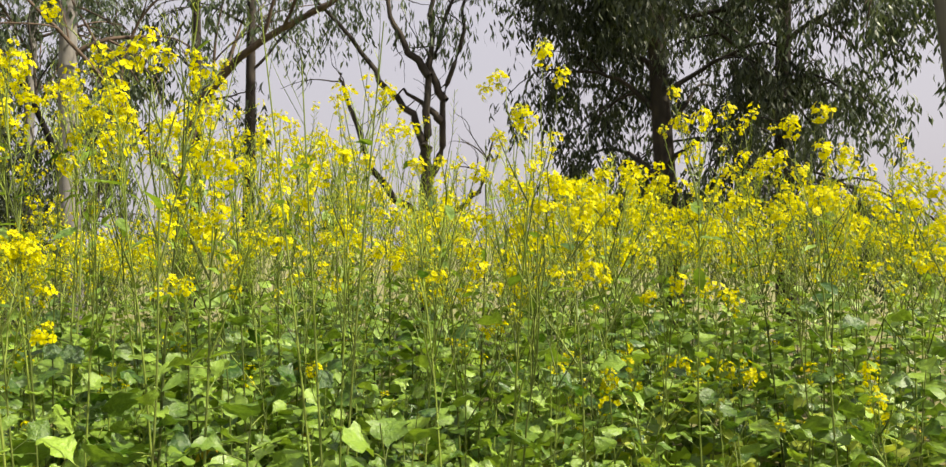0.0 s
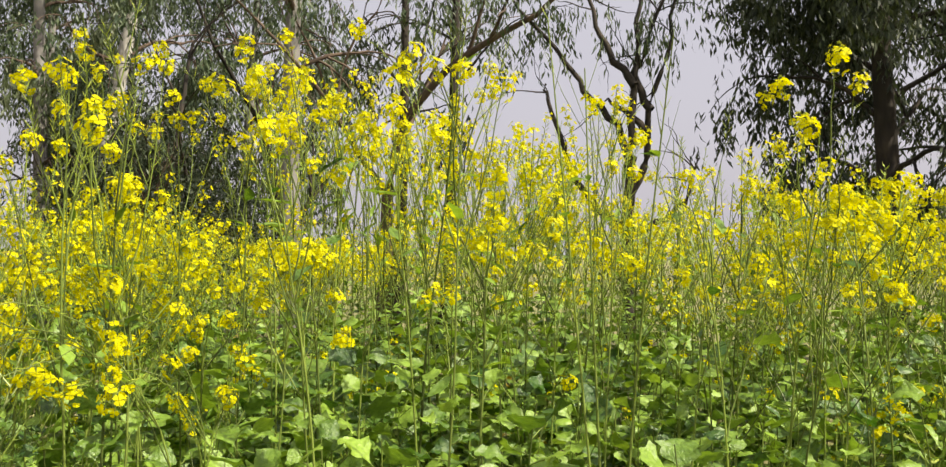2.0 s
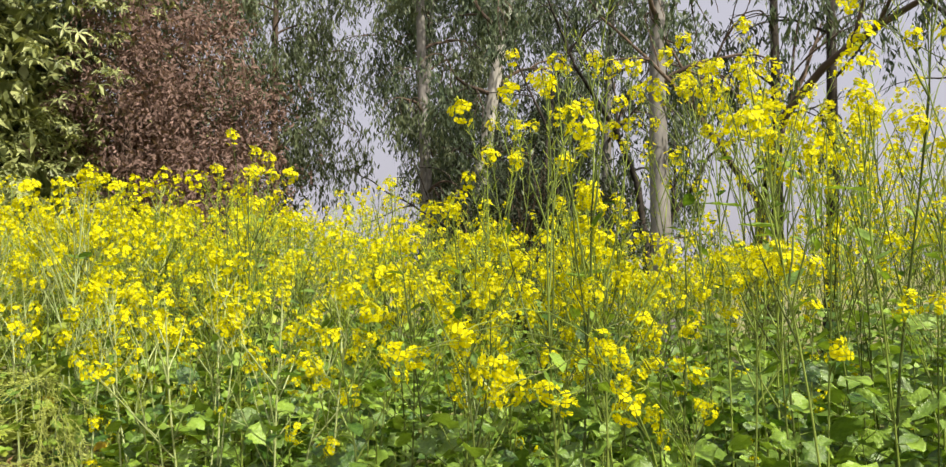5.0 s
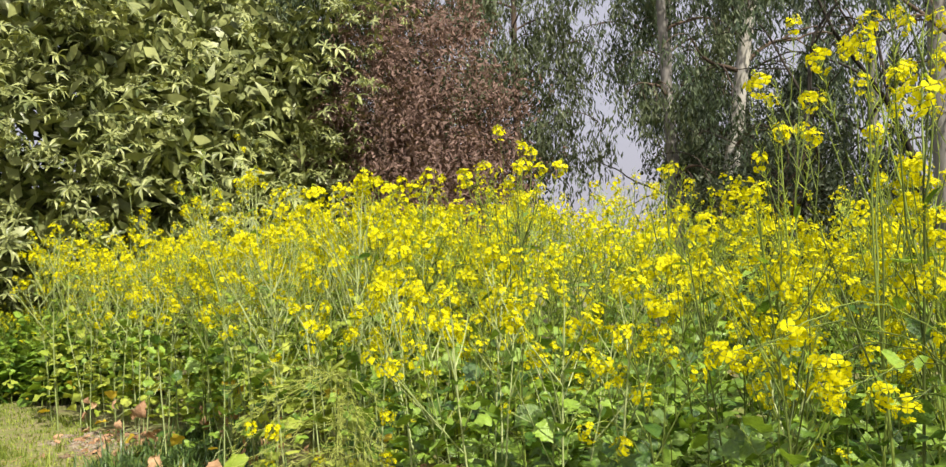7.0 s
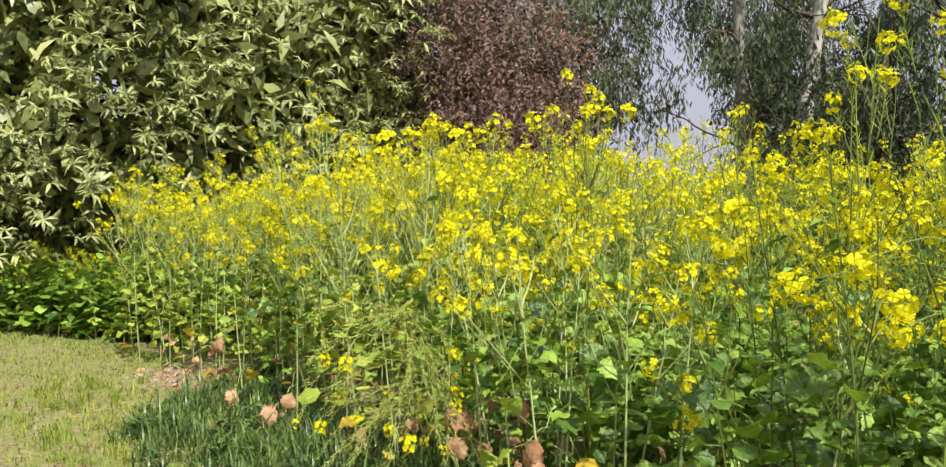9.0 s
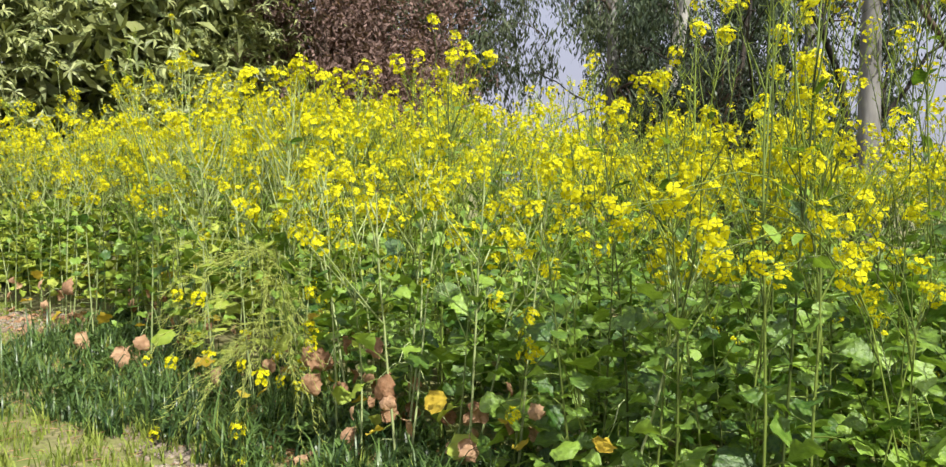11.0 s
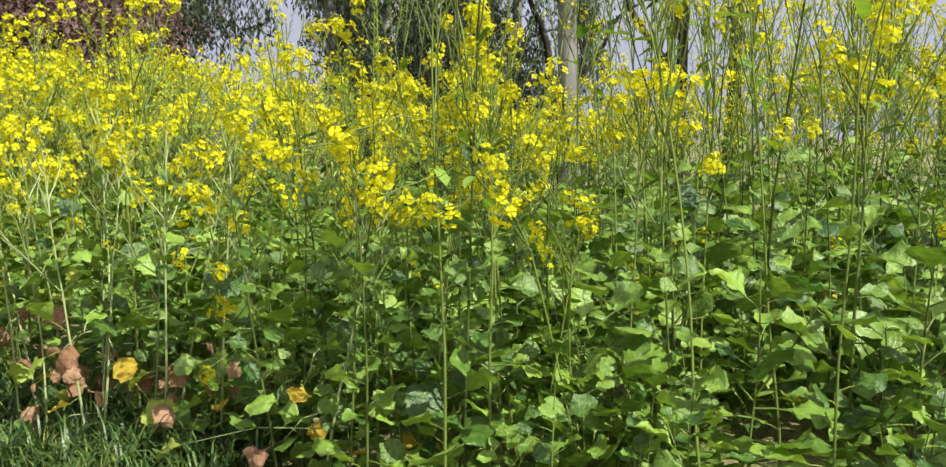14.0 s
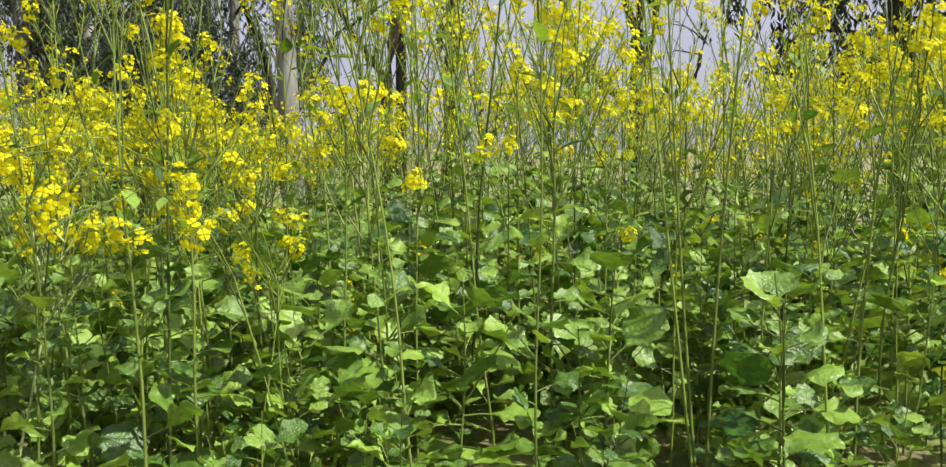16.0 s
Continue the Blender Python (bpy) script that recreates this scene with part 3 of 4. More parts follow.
# the bare dark tree: a slender trunk that forks into upswept crooked limbs
def forked_tree(x, y):
    r = np.random.default_rng(31)
    wood, tips, boughs = [], [], []
    limbs = [
        [(0, 0), (0.02, 1.0), (-0.02, 1.8), (0.0, 2.4), (0.02, 2.95)],
        [(0.02, 2.95), (0.03, 3.5), (0.06, 4.2), (0.1, 5.2), (0.2, 6.2)],
        [(0.0, 2.9), (-0.15, 3.35), (-0.45, 3.7), (-0.85, 4.2), (-1.2, 4.65), (-1.7, 5.2)],
        [(0.0, 2.3), (0.22, 2.9), (0.26, 3.6), (0.5, 4.4), (0.6, 5.3)],
        [(0.05, 3.9), (-0.25, 4.3), (-0.5, 4.8), (-0.7, 5.6)],
        [(0.22, 3.3), (0.0, 3.5), (-0.3, 3.75)],
        [(0.0, 1.9), (-0.5, 2.3), (-0.8, 2.7), (-1.1, 3.7), (-1.2, 4.0)],
        [(0.05, 1.9), (0.45, 2.1), (0.75, 2.35), (0.9, 2.9)],
        [(0.26, 3.6), (0.05, 4.0), (0.25, 4.6), (0.5, 5.4)],
    ]
    for k, line in enumerate(limbs):
        pts = np.array([(a, 0.12 * math.sin(k * 1.9 + b), b) for a, b in line])
        s = np.linspace(0, 1, len(pts))
        fine = np.linspace(0, 1, 3 * len(pts))
        pts = np.stack([np.interp(fine, s, pts[:, i]) for i in range(3)], -1) + 0.018 * r.standard_normal((len(fine), 3))
        r0 = 0.105 if k == 0 else 0.062
        limb = [tube(pts, np.linspace(r0, 0.075 if k == 0 else 0.018, len(fine)), 7)]
        (boughs if k else wood).append(limb if k else limb[0])
        if k:
            for q in range(4):
                i = int(r.integers(len(fine) // 2, len(fine)))
                grow(r, pts[i], r.standard_normal(3) + np.array([0, 0, 0.6]), r.uniform(0.3, 0.6), 0.012, 1, limb, tips, 0.6, 0.0, 0.15, 2, 4)
    high = [t for t in tips if t[0][2] > 4.4]
    crown = hang_leaves(r, high, 26, 0.15, 0.028, 0.18, 0.7, 0.7, 10)
    tree("forked_tree", "bare dark forked tree with crooked upswept limbs", "tree", wood, [BARK_DARK], crown, [GUM], (x, y, -0.02), boughs)


gum_tree(201, -9.0, 17.5, 9.5, 0.13, (0.2, 0.2), BARK_GREY, GUM, "far grey-trunked tree with dense foliage", 1.6, 16, 200, 1.2, 2.2)
gum_tree(202, -12.0, 18.0, 9.5, 0.13, (-0.2, 0.2), BARK_GREY, GUM, "far tree with dense olive foliage", 1.4, 16, 220, 1.2, 2.4)
gum_tree(203, -13.3, 16.6, 9.5, 0.13, (0.2, 0.2), BARK_GREY, GUM, "far tree with dense grey-green foliage", 4.8, 12, 150, 1.0, 2.0)
forked_tree(-0.65, 12.0)


def leaning_tree(seed, x, y, lean, top, radius, bark, label, leaf_mat, density):
    r = np.random.default_rng(seed)
    wood, tips = [], []
    grow(r, (0, 0, 0), (lean[0], lean[1], 1.0), top, radius, 3, wood, tips, 0.75, 0.02, 0.08, 3, 8, 0.03)
    tree("crooked_tree", label, "tree", wood, [bark], hang_leaves(r, tips, density, 0.15, 0.03, 0.16, 0.6, 0.7, 12), [leaf_mat], (x, y, -0.05))


leaning_tree(41, -4.6, 13.4, (0.18, 0.0), 3.6, 0.14, BARK_BROWN, "crooked brown-barked tree with thin foliage", GUM, 13)
leaning_tree(42, -8.2, 13.0, (0.1, 0.0), 3.0, 0.10, BARK_DARK, "crooked dark tree with thin twigs", GUM, 40)
leaning_tree(43, -7.0, 15.5, (-0.1, 0.0), 3.2, 0.12, BARK_DARK, "crooked dark tree with thin twigs", DARK_LEAF, 50)


def round_crown(r, centre, size, n, deep=0.25, uneven=0.35):
    """Points on and under an uneven shell."""
    d = r.standard_normal((n, 3))
    d /= np.linalg.norm(d, axis=1)[:, None]
    d[:, 2] = np.where(d[:, 2] < 0, d[:, 2] * 0.9, d[:, 2])
    bump = np.array([noise.noise(Vector(q) * 2.6) * 0.5 + noise.noise(Vector(q) * 7.0) * 0.4 for q in d])
    rad = (1 + uneven * bump) * (1 - deep * r.uniform(0, 1, n) ** 2)
    return np.array(centre) + d * rad[:, None] * np.array(size), d


def rosette_tree(seed, at, size, n, label, inside=6600):
    """A broad evergreen: clumps of rosettes of long drooping leaves at the shoot tips, down to the ground."""
    r = np.random.default_rng(seed)
    wood, tips = [], []
    grow(r, (0, 0, 0), (0, 0, 1), size[2] * 0.7, 0.2, 3, wood, tips, 0.8, 0.02, 0.08, 4, 8)
    leaves = [blade(q, 0.023, b, 2, 0.0, 0.2, 0.05, 0.95, r) for q, b in ((0.20, 1.0), (0.22, 1.5), (0.19, 1.9), (0.16, 0.6))]
    centre = (0, 0, size[2] * 0.78)
    pts, d = round_crown(r, centre, size, n, 0.1, 0.45)
    pieces = []
    for p, q in zip(pts, d):
        if p[2] < 0.1 or q[0] < -0.15 or noise.noise(Vector(q) * 8.0) < -0.32:
            continue
        for _ in range(int(r.integers(5, 9))):
            c = p + np.array([0.3, 0.3, 0.2]) * r.standard_normal(3)
            axis = Vector(0.45 * q + np.array([0, 0, 1.0]) + 0.35 * r.standard_normal(3)).normalized().to_track_quat("Z", "Y").to_matrix().to_4x4()
            spin, big = r.uniform(0, 6.28), r.uniform(0.8, 1.25)
            for j in range(int(r.integers(6, 10))):
                m = Matrix.Translation(Vector(c)) @ axis @ Matrix.Rotation(spin + j * 2.4, 4, "Z") @ Matrix.Rotation(r.uniform(0.0, 0.7), 4, "X") @ Matrix.Scale(big, 4)
                pieces.append(moved(leaves[j % 4], m))
    inner, _ = round_crown(r, centre, [0.72 * q for q in size], inside)
    pieces.append(hang_leaves(r, [np.repeat(p[None], 2, 0) for p in inner if p[2] > 0.05 and p[0] > -3.0], 11, 0.46, 0.155, 0.27, 0.3))
    tree("broadleaf_tree", label, "tree", wood, [BARK_BROWN], join(pieces), [MANGO], at)


rosette_tree(51, (-19.2, 4.9, -0.05), (5.7, 7.9, 5.8), 1650, "big round evergreen with rosettes of long pale-green leaves")
rosette_tree(52, (-15.9, 7.9, -0.05), (1.7, 2.0, 2.3), 300, "low evergreen with rosettes of pale-green leaves", 900)


def bushy_tree(name, seed, at, size, clumps, n, leaf, mat, label, trunk=2.4):
    """A dense crown of small leaves in uneven clumps on a branching trunk."""
    r = np.random.default_rng(seed)
    wood, tips = [], []
    grow(r, (0, 0, 0), (0, 0, 1), trunk, 0.13, 4, wood, tips, 0.6, 0.06, 0.1, 3, 8)
    pts, d = round_crown(r, (0, 0, size[2] * 0.95), size, clumps, 0.75)
    twigs = [p[None] + 0.16 * r.standard_normal((3, 3)) for p in pts if p[2] > 0.2]
    tree(name, label, "tree", wood, [BARK_BROWN], hang_leaves(r, twigs, n, leaf[0], leaf[1], 0.12, 0.35, 0.35, 6), [mat], at)


bushy_tree("rusty_tree", 61, (-14.7, 10.3, -0.05), (2.4, 2.0, 3.6), 1500, 32, (0.125, 0.04), RUST, "dense tree with rust-brown withered foliage")
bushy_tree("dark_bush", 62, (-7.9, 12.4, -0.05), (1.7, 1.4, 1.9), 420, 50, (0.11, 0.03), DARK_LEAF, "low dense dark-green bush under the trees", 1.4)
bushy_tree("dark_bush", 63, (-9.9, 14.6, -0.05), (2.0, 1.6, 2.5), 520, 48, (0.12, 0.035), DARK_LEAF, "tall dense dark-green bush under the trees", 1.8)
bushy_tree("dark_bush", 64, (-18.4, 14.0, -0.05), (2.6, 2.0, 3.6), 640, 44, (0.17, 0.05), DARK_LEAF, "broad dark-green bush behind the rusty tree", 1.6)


# ---- the mustard field ----
pr = np.random.default_rng(5)
def plant_kinds(pr, far):
    return {
        "t": [mustard(pr, pr.uniform(1.75, 2.05), int(pr.integers(6, 9)), int(pr.integers(14, 18)), 1.1, 0.68 if far else 0.74, low=0.5, far=far) for _ in range(8)],
        "l": [mustard(pr, pr.uniform(2.05, 2.4), int(pr.integers(5, 8)), int(pr.integers(13, 17)), 0.9, 0.88, low=0.66, leaf_top=0.45, out_lo=0.25, out_hi=0.5, far=far) for _ in range(6)],
        "b": [mustard(pr, pr.uniform(1.9, 2.35), int(pr.integers(5, 8)), int(pr.integers(10, 14)), 1.5, 0.34, low=0.5, leaf_top=0.5, out_lo=0.2, out_hi=0.5, far=far) for _ in range(7)],
        "m": [mustard(pr, pr.uniform(1.3, 1.7), int(pr.integers(5, 8)), int(pr.integers(14, 18)), 1.0, 0.72 if far else 0.78, low=0.64, far=far) for _ in range(8)],
        "s": [mustard(pr, pr.uniform(0.8, 1.15), int(pr.integers(2, 4)), 24, 0.3, 0.15, leaf_top=0.85, leaf_scale=1.15, far=far) for _ in range(6)],
        "p": [mustard(pr, pr.uniform(1.75, 2.05), int(pr.integers(8, 11)), 12, 1.2, 0.85, low=0.42, pale=0.8, far=far) for _ in range(6)],
        "y": [mustard(pr, pr.uniform(0.7, 1.1), int(pr.integers(2, 5)), 20, 0.4, 0.3, leaf_top=0.85, leaf_scale=0.85, pale=0.3, far=far) for _ in range(5)],
        "g": [mustard(pr, pr.uniform(0.75, 1.05), 1, 24, 0.3, 0.0, leaf_top=0.85, leaf_scale=1.25, far=far) for _ in range(5)],
        "e": [mustard(pr, pr.uniform(1.2, 1.5), 6, 13, 0.9, 0.7, dry=4, low=0.52, far=far) for _ in range(4)],
    }


TEMPL = plant_kinds(pr, False)
FLAT = {k: [flat(p) for p in v] for k, v in plant_kinds(pr, True).items()}
NAME = {"y": "young mustard plant with small pale-green leaves", "g": "low mustard plant with big broad leaves", "p": "tall flowering mustard plant with paling lower leaves", "t": "tall flowering mustard plant with pods and broad leaves", "l": "lanky mustard plant flowering only at its top", "b": "tall mustard plant in pod with few flowers",
        "m": "yellow-flowering mustard plant with broad lower leaves",
        "s": "young leafy mustard plant with few flowers", "e": "mustard plant with withered brown lower leaves"}
# shares of tall, lanky, podded and middling plants by stretch of the field (x from, to); the rest are young
STRETCH = [(-13, -8, (0.42, 0.0, 0.0, 0.42)), (-8, -4.6, (0.28, 0.0, 0.02, 0.46)), (-4.6, -2.45, (0.12, 0.0, 0.04, 0.44)),
           (-2.45, -0.75, (0.10, 0.38, 0.10, 0.10)), (-0.75, 0.15, (0.05, 0.08, 0.40, 0.10)), (0.15, 9, (0.46, 0.06, 0.06, 0.22))]
spots = []
step = 0.245
for gx in np.arange(-12.5, 6.5, step):
    for gy in np.arange(1.8, 14.2, step):
        x, y = gx + pr.uniform(-0.11, 0.11), gy + pr.uniform(-0.11, 0.11)
        off = y - edge_y(x)
        if off < 0 or (off > 2.2 and not -4 < x < 2.5 and pr.uniform() < 0.42) or (off > 4.0 and pr.uniform() < 0.5) or (y > 9.0 and pr.uniform() < 0.55):
            continue
        if (x < -5.0 and off < 1.6 and pr.uniform() < 0.36) or (x > 0.2 and off < 1.6 and pr.uniform() < 0.58):
            continue
        if (x > 0 and x > 0.8 + 0.55 * y) or (x < -9 and y > 6.5) or y < 0.1 - 0.25 * (x + 1.08):
            continue
        u = pr.uniform()
        share = [q for a, b, q in STRETCH if a <= x < b][0]
        kind = next((k for k, c in zip("tlbm", np.cumsum(share)) if u < c), "s")
        if x < -5.6 and off < 3.2 and pr.uniform() < (0.8 if kind != "s" else 1.0):
            kind = "p"
        if y > 8.5 and kind == "s":
            kind = "t"
        if x > 0.3 and off < 2.5 and kind in "sb":
            kind = "y"
        if -3.2 < x < 0.3 and off < 0.9 and pr.uniform() < (0.85 if kind == "s" else 0.3):
            kind = "g"
        if off > 1.6 and kind == "b" and pr.uniform() < 0.6:
            kind = "t"
        if (off < 0.32 and -5.6 < x < -3.3) or (off < 0.5 and -10.5 < x < -5.6 and pr.uniform() < 0.22):
            kind = "e"
        if x > -1.5 and off < 1.6 and kind in "tlb" and off < 1.1 + 0.5 * (x > 0) and pr.uniform() < (0.4 if x > 0.1 else 0.3):
            continue
        if -1.3 < x < 1.6 and off < 1.1 and kind in "tlbm" and pr.uniform() < 0.4:
            continue
        spots.append((off, x, y, kind, int(pr.integers(len(TEMPL[kind]))), pr.uniform(0, 6.28), pr.uniform(0.86, 1.09) * float(np.interp(x, [-9.5, -8.2, -7.2, -6.4, -5.6, -4.8, -4.2, -3.2, -2.6, -2.2, -1.6, -0.7, -0.3, 0.6, 1.4], [1.03, 1.10, 1.13, 1.09, 1.03, 0.99, 0.98, 0.95, 0.95, 1.05, 1.06, 1.04, 0.97, 0.98, 1.04]))))
for k in range(8):      # a tighter tall clump at the edge, added to shade the leaves beside it
    x = -2.85 + 0.13 * k
    off = 0.12 + 0.6 * pr.uniform()
    spots.append((off, x, edge_y(x) + off, "tm"[k % 2], int(pr.integers(6)), pr.uniform(0, 6.28), pr.uniform(0.78, 0.88)))
for k in range(13):      # low broad-leaved plants that lean out over the edge
    x = -2.05 + 0.17 * k + 0.05 * pr.uniform()
    y = edge_y(x) - 0.12 + 0.16 * pr.uniform()
    spots.append((0.0, x, y, "g", int(pr.integers(len(TEMPL["g"]))), pr.uniform(0, 6.28), pr.uniform(0.5, 0.8)))
for k in range(8):      # crowded flowering plants a little way in
    x = -0.05 + 0.1 * k
    off = 0.5 + 0.7 * pr.uniform()
    spots.append((off, x, edge_y(x) + off, "t", int(pr.integers(8)), pr.uniform(0, 6.28), pr.uniform(0.88, 1.05)))
spots.sort(key=lambda s: s[0] + 0.15 * abs(s[1] + 1.5))
for gx in np.arange(-16.6, -12.2, 0.21):      # leafy young plants past the flowering crop
    for gy in np.arange(1.2, 4.4, 0.21):
        if gy > 3.0 + 0.41 * (gx + 12.4) + 0.3 * noise.noise((gx * 1.3, 2.0, 0)):
            spots.append((3.0, gx + pr.uniform(-0.1, 0.1), gy + pr.uniform(-0.1, 0.1), *(("s", int(pr.integers(6)), pr.uniform(0, 6.28), pr.uniform(0.8, 1.2)) if pr.uniform() < 0.9 else ("p", int(pr.integers(6)), pr.uniform(0, 6.28), pr.uniform(0.5, 0.7)))))
THINGS = 225
first = {}
for off, x, y, kind, k, turn, size in spots[:THINGS]:
    m = Matrix.Translation((x, y, ground_z(x, y) - 0.01)) @ Matrix.Rotation(turn, 4, "Z") @ Matrix.Scale(size, 4)
    if (kind, k) in first:
        copy_thing(first[kind, k], m)
    else:
        first[kind, k] = plant_thing(TEMPL[kind][k], m, NAME[kind], mats=[PALE_STEM, POD] if kind in "ep" else STEM_MATS)
rest = []
for off, x, y, kind, k, turn, size in spots[THINGS:]:
    rest.append(moved(FLAT[kind][k], Matrix.Translation((x, y, ground_z(x, y) - 0.01)) @ Matrix.Rotation(turn, 4, "Z") @ Matrix.Scale(size, 4)))
stuff("mustard_crop", rest, FIELD_MATS, "dense crop of yellow-flowering mustard", "mustard crop")


# ---- single plants that lean out of the crop ----
def bent_mustard(seed, base, heads, arch, label, leaves=8, pods=8, head_size=0.72, sides=2, stem_r=0.006, high=0.85):
    """A plant whose stems bow from one foot to each of the given flower heads."""
    r = np.random.default_rng(seed)
    foot = np.array(base, float)
    stem, bits = [], []
    ends = np.array(heads, float) - foot
    node = np.array([*(ends[:, :2].mean(0) * 0.3), ends[:, 2].min() * high])
    tt = np.linspace(0, 1, 9)[:, None]
    main = tt * node + np.sin(tt * np.pi) * 0.05 * r.standard_normal(3)
    stem.append(tube(main, np.linspace(stem_r, stem_r * 0.6, 9), 5, 0))
    for n, h in enumerate(ends):
        start = main[-1 - int(r.integers(0, 2))]
        late = np.array([h[0] * 0.75, h[1] * 0.75, h[2] + arch])
        mid = (start + late) / 2 + np.array([0, 0, arch + 0.05])
        t = np.linspace(0, 1, 15)[:, None]
        pts = (1 - t) ** 3 * start + 3 * t * (1 - t) ** 2 * mid + 3 * t ** 2 * (1 - t) * late + t ** 3 * h
        pts = pts + 0.008 * np.sin(t * np.pi) * r.standard_normal((15, 3))
        stem.append(tube(pts, np.linspace(stem_r * 0.5, 0.0012, 15), 5, 0))
        d = pts[-1] - pts[-2] + np.array([0, 0, 0.03])
        q = Vector(d).to_track_quat("Z", "Y").to_matrix().to_4x4()
        for k in range(sides):
            at_ = h + (np.zeros(3) if k == 0 else 0.035 * r.standard_normal(3))
            bits.append(("flower_head", int(r.integers(7)), Matrix.Translation(Vector(at_)) @ q @ Matrix.Rotation(r.uniform(0, 6), 4, "Z") @ Matrix.Scale(head_size * r.uniform(0.75, 1.1), 4)))
            if k:
                stem.append(tube([pts[-3], (pts[-2] + at_) / 2, at_], [0.0014, 0.0012, 0.001], 3, 0))
        for k in range(pods):
            i = int(r.integers(7, 14))
            a = r.uniform(0, 6.28)
            p = pts[i] + r.uniform() * (pts[i + 1] - pts[i])
            o = np.array([math.cos(a), math.sin(a), r.uniform(-0.2, 0.8)])
            ln = r.uniform(0.02, 0.05)
            stem.append(tube([p, p + o * ln * 0.4, p + o * ln], [0.0007, 0.0014, 0.0004], 3, 1))
    for k in range(leaves):
        z = r.uniform(0.15, 0.85)
        a = k * 2.4
        bits.append(("leaf", int(r.integers(14)), aim((0.02 * math.cos(a), 0.02 * math.sin(a), z), (math.cos(a), math.sin(a), r.uniform(0, 0.8)), r.uniform(-0.4, 0.4), r.uniform(0.8, 1.1))))
    return plant_thing((join(stem), bits), Matrix.Translation(Vector(base)), label)


BENT = "mustard plant with bowed stems and big flower heads"
bent_mustard(71, (-1.72, 2.7, 0), [(-2.10, 1.66, 1.29), (-2.06, 1.80, 1.34), (-2.06, 1.92, 1.25), (-2.03, 1.92, 1.17)], 0.12, BENT, head_size=0.72, stem_r=0.0045)
bent_mustard(72, (-1.7, 2.75, 0), [(-2.03, 2.28, 1.11), (-1.72, 2.02, 1.15), (-1.76, 2.08, 1.21), (-1.95, 2.35, 1.3)], 0.10, BENT, head_size=0.72, stem_r=0.0045)
bent_mustard(73, (-2.0, 3.2, 0), [(-2.07, 3.12, 1.28), (-2.3, 2.9, 1.35), (-2.5, 2.7, 1.45), (-1.9, 2.9, 1.4)], 0.05, BENT)
bent_mustard(74, (-2.95, 2.75, 0), [(-3.00, 2.29, 1.12), (-2.99, 2.43, 1.05), (-3.09, 2.25, 0.93), (-3.05, 2.39, 0.87), (-3.05, 2.39, 0.73), (-3.12, 2.38, 0.48)], 0.10, BENT, head_size=0.88, sides=1)
bent_mustard(75, (0.25, 3.45, 0), [(0.27, 3.26, 2.29), (0.32, 3.17, 2.14), (0.2, 3.6, 2.1), (0.1, 3.4, 2.2), (0.3, 3.3, 1.8)], 0.0, "tall mustard plant with open flower heads", head_size=0.8, high=0.6)
bent_mustard(76, (0.9, 4.25, 0), [(0.96, 4.08, 1.38), (0.82, 4.1, 1.30), (1.05, 4.15, 1.7), (0.9, 4.2, 1.85), (1.3, 4.2, 1.75)], 0.0, "mustard plant with crowded flower heads", high=0.6)
bent_mustard(77, (-2.5, 3.2, 0), [(-2.50, 3.05, 2.25), (-2.38, 3.0, 2.28), (-2.30, 3.1, 2.30), (-2.62, 3.0, 2.08), (-2.45, 3.05, 2.12), (-2.32, 3.05, 2.02), (-2.2, 3.1, 2.15)], 0.0, "tall mustard plant with open flower heads", head_size=0.62, sides=1, high=0.6)
bent_mustard(78, (-4.3, 3.1, 0), [(-4.34, 3.05, 2.21), (-4.22, 3.1, 2.12), (-4.28, 2.75, 1.96), (-4.4, 3.0, 2.03)], 0.0, "tall mustard plant with open flower heads", head_size=0.75, sides=1, high=0.6)
bent_mustard(79, (1.6, 4.3, 0), [(1.55, 4.2, 2.1), (1.7, 4.25, 2.2), (1.45, 4.3, 1.95), (1.8, 4.2, 2.0), (1.65, 4.1, 1.8), (1.5, 4.15, 1.7)], 0.0, "tall mustard plant with crowded flower heads", head_size=0.9, high=0.6)


LODGED = "wind-bent mustard plant with long arching flower stems"
bent_mustard(83, (-6.4, 2.85, 0), [(-6.9, 2.55, 1.22), (-7.3, 2.5, 1.3), (-7.7, 2.6, 1.18), (-7.0, 2.6, 1.42), (-7.9, 2.55, 1.36)], 0.12, LODGED, head_size=0.8, high=0.95)
bent_mustard(84, (-7.3, 2.95, 0), [(-7.9, 2.7, 1.3), (-8.3, 2.6, 1.42), (-8.7, 2.7, 1.2), (-8.1, 2.6, 1.15)], 0.12, LODGED, head_size=0.8, high=0.95)
bent_mustard(85, (-5.3, 2.8, 0), [(-5.8, 2.5, 1.02), (-6.2, 2.45, 1.3), (-6.5, 2.5, 1.12), (-5.9, 2.6, 1.38)], 0.12, LODGED, head_size=0.75, sides=1, high=0.95)


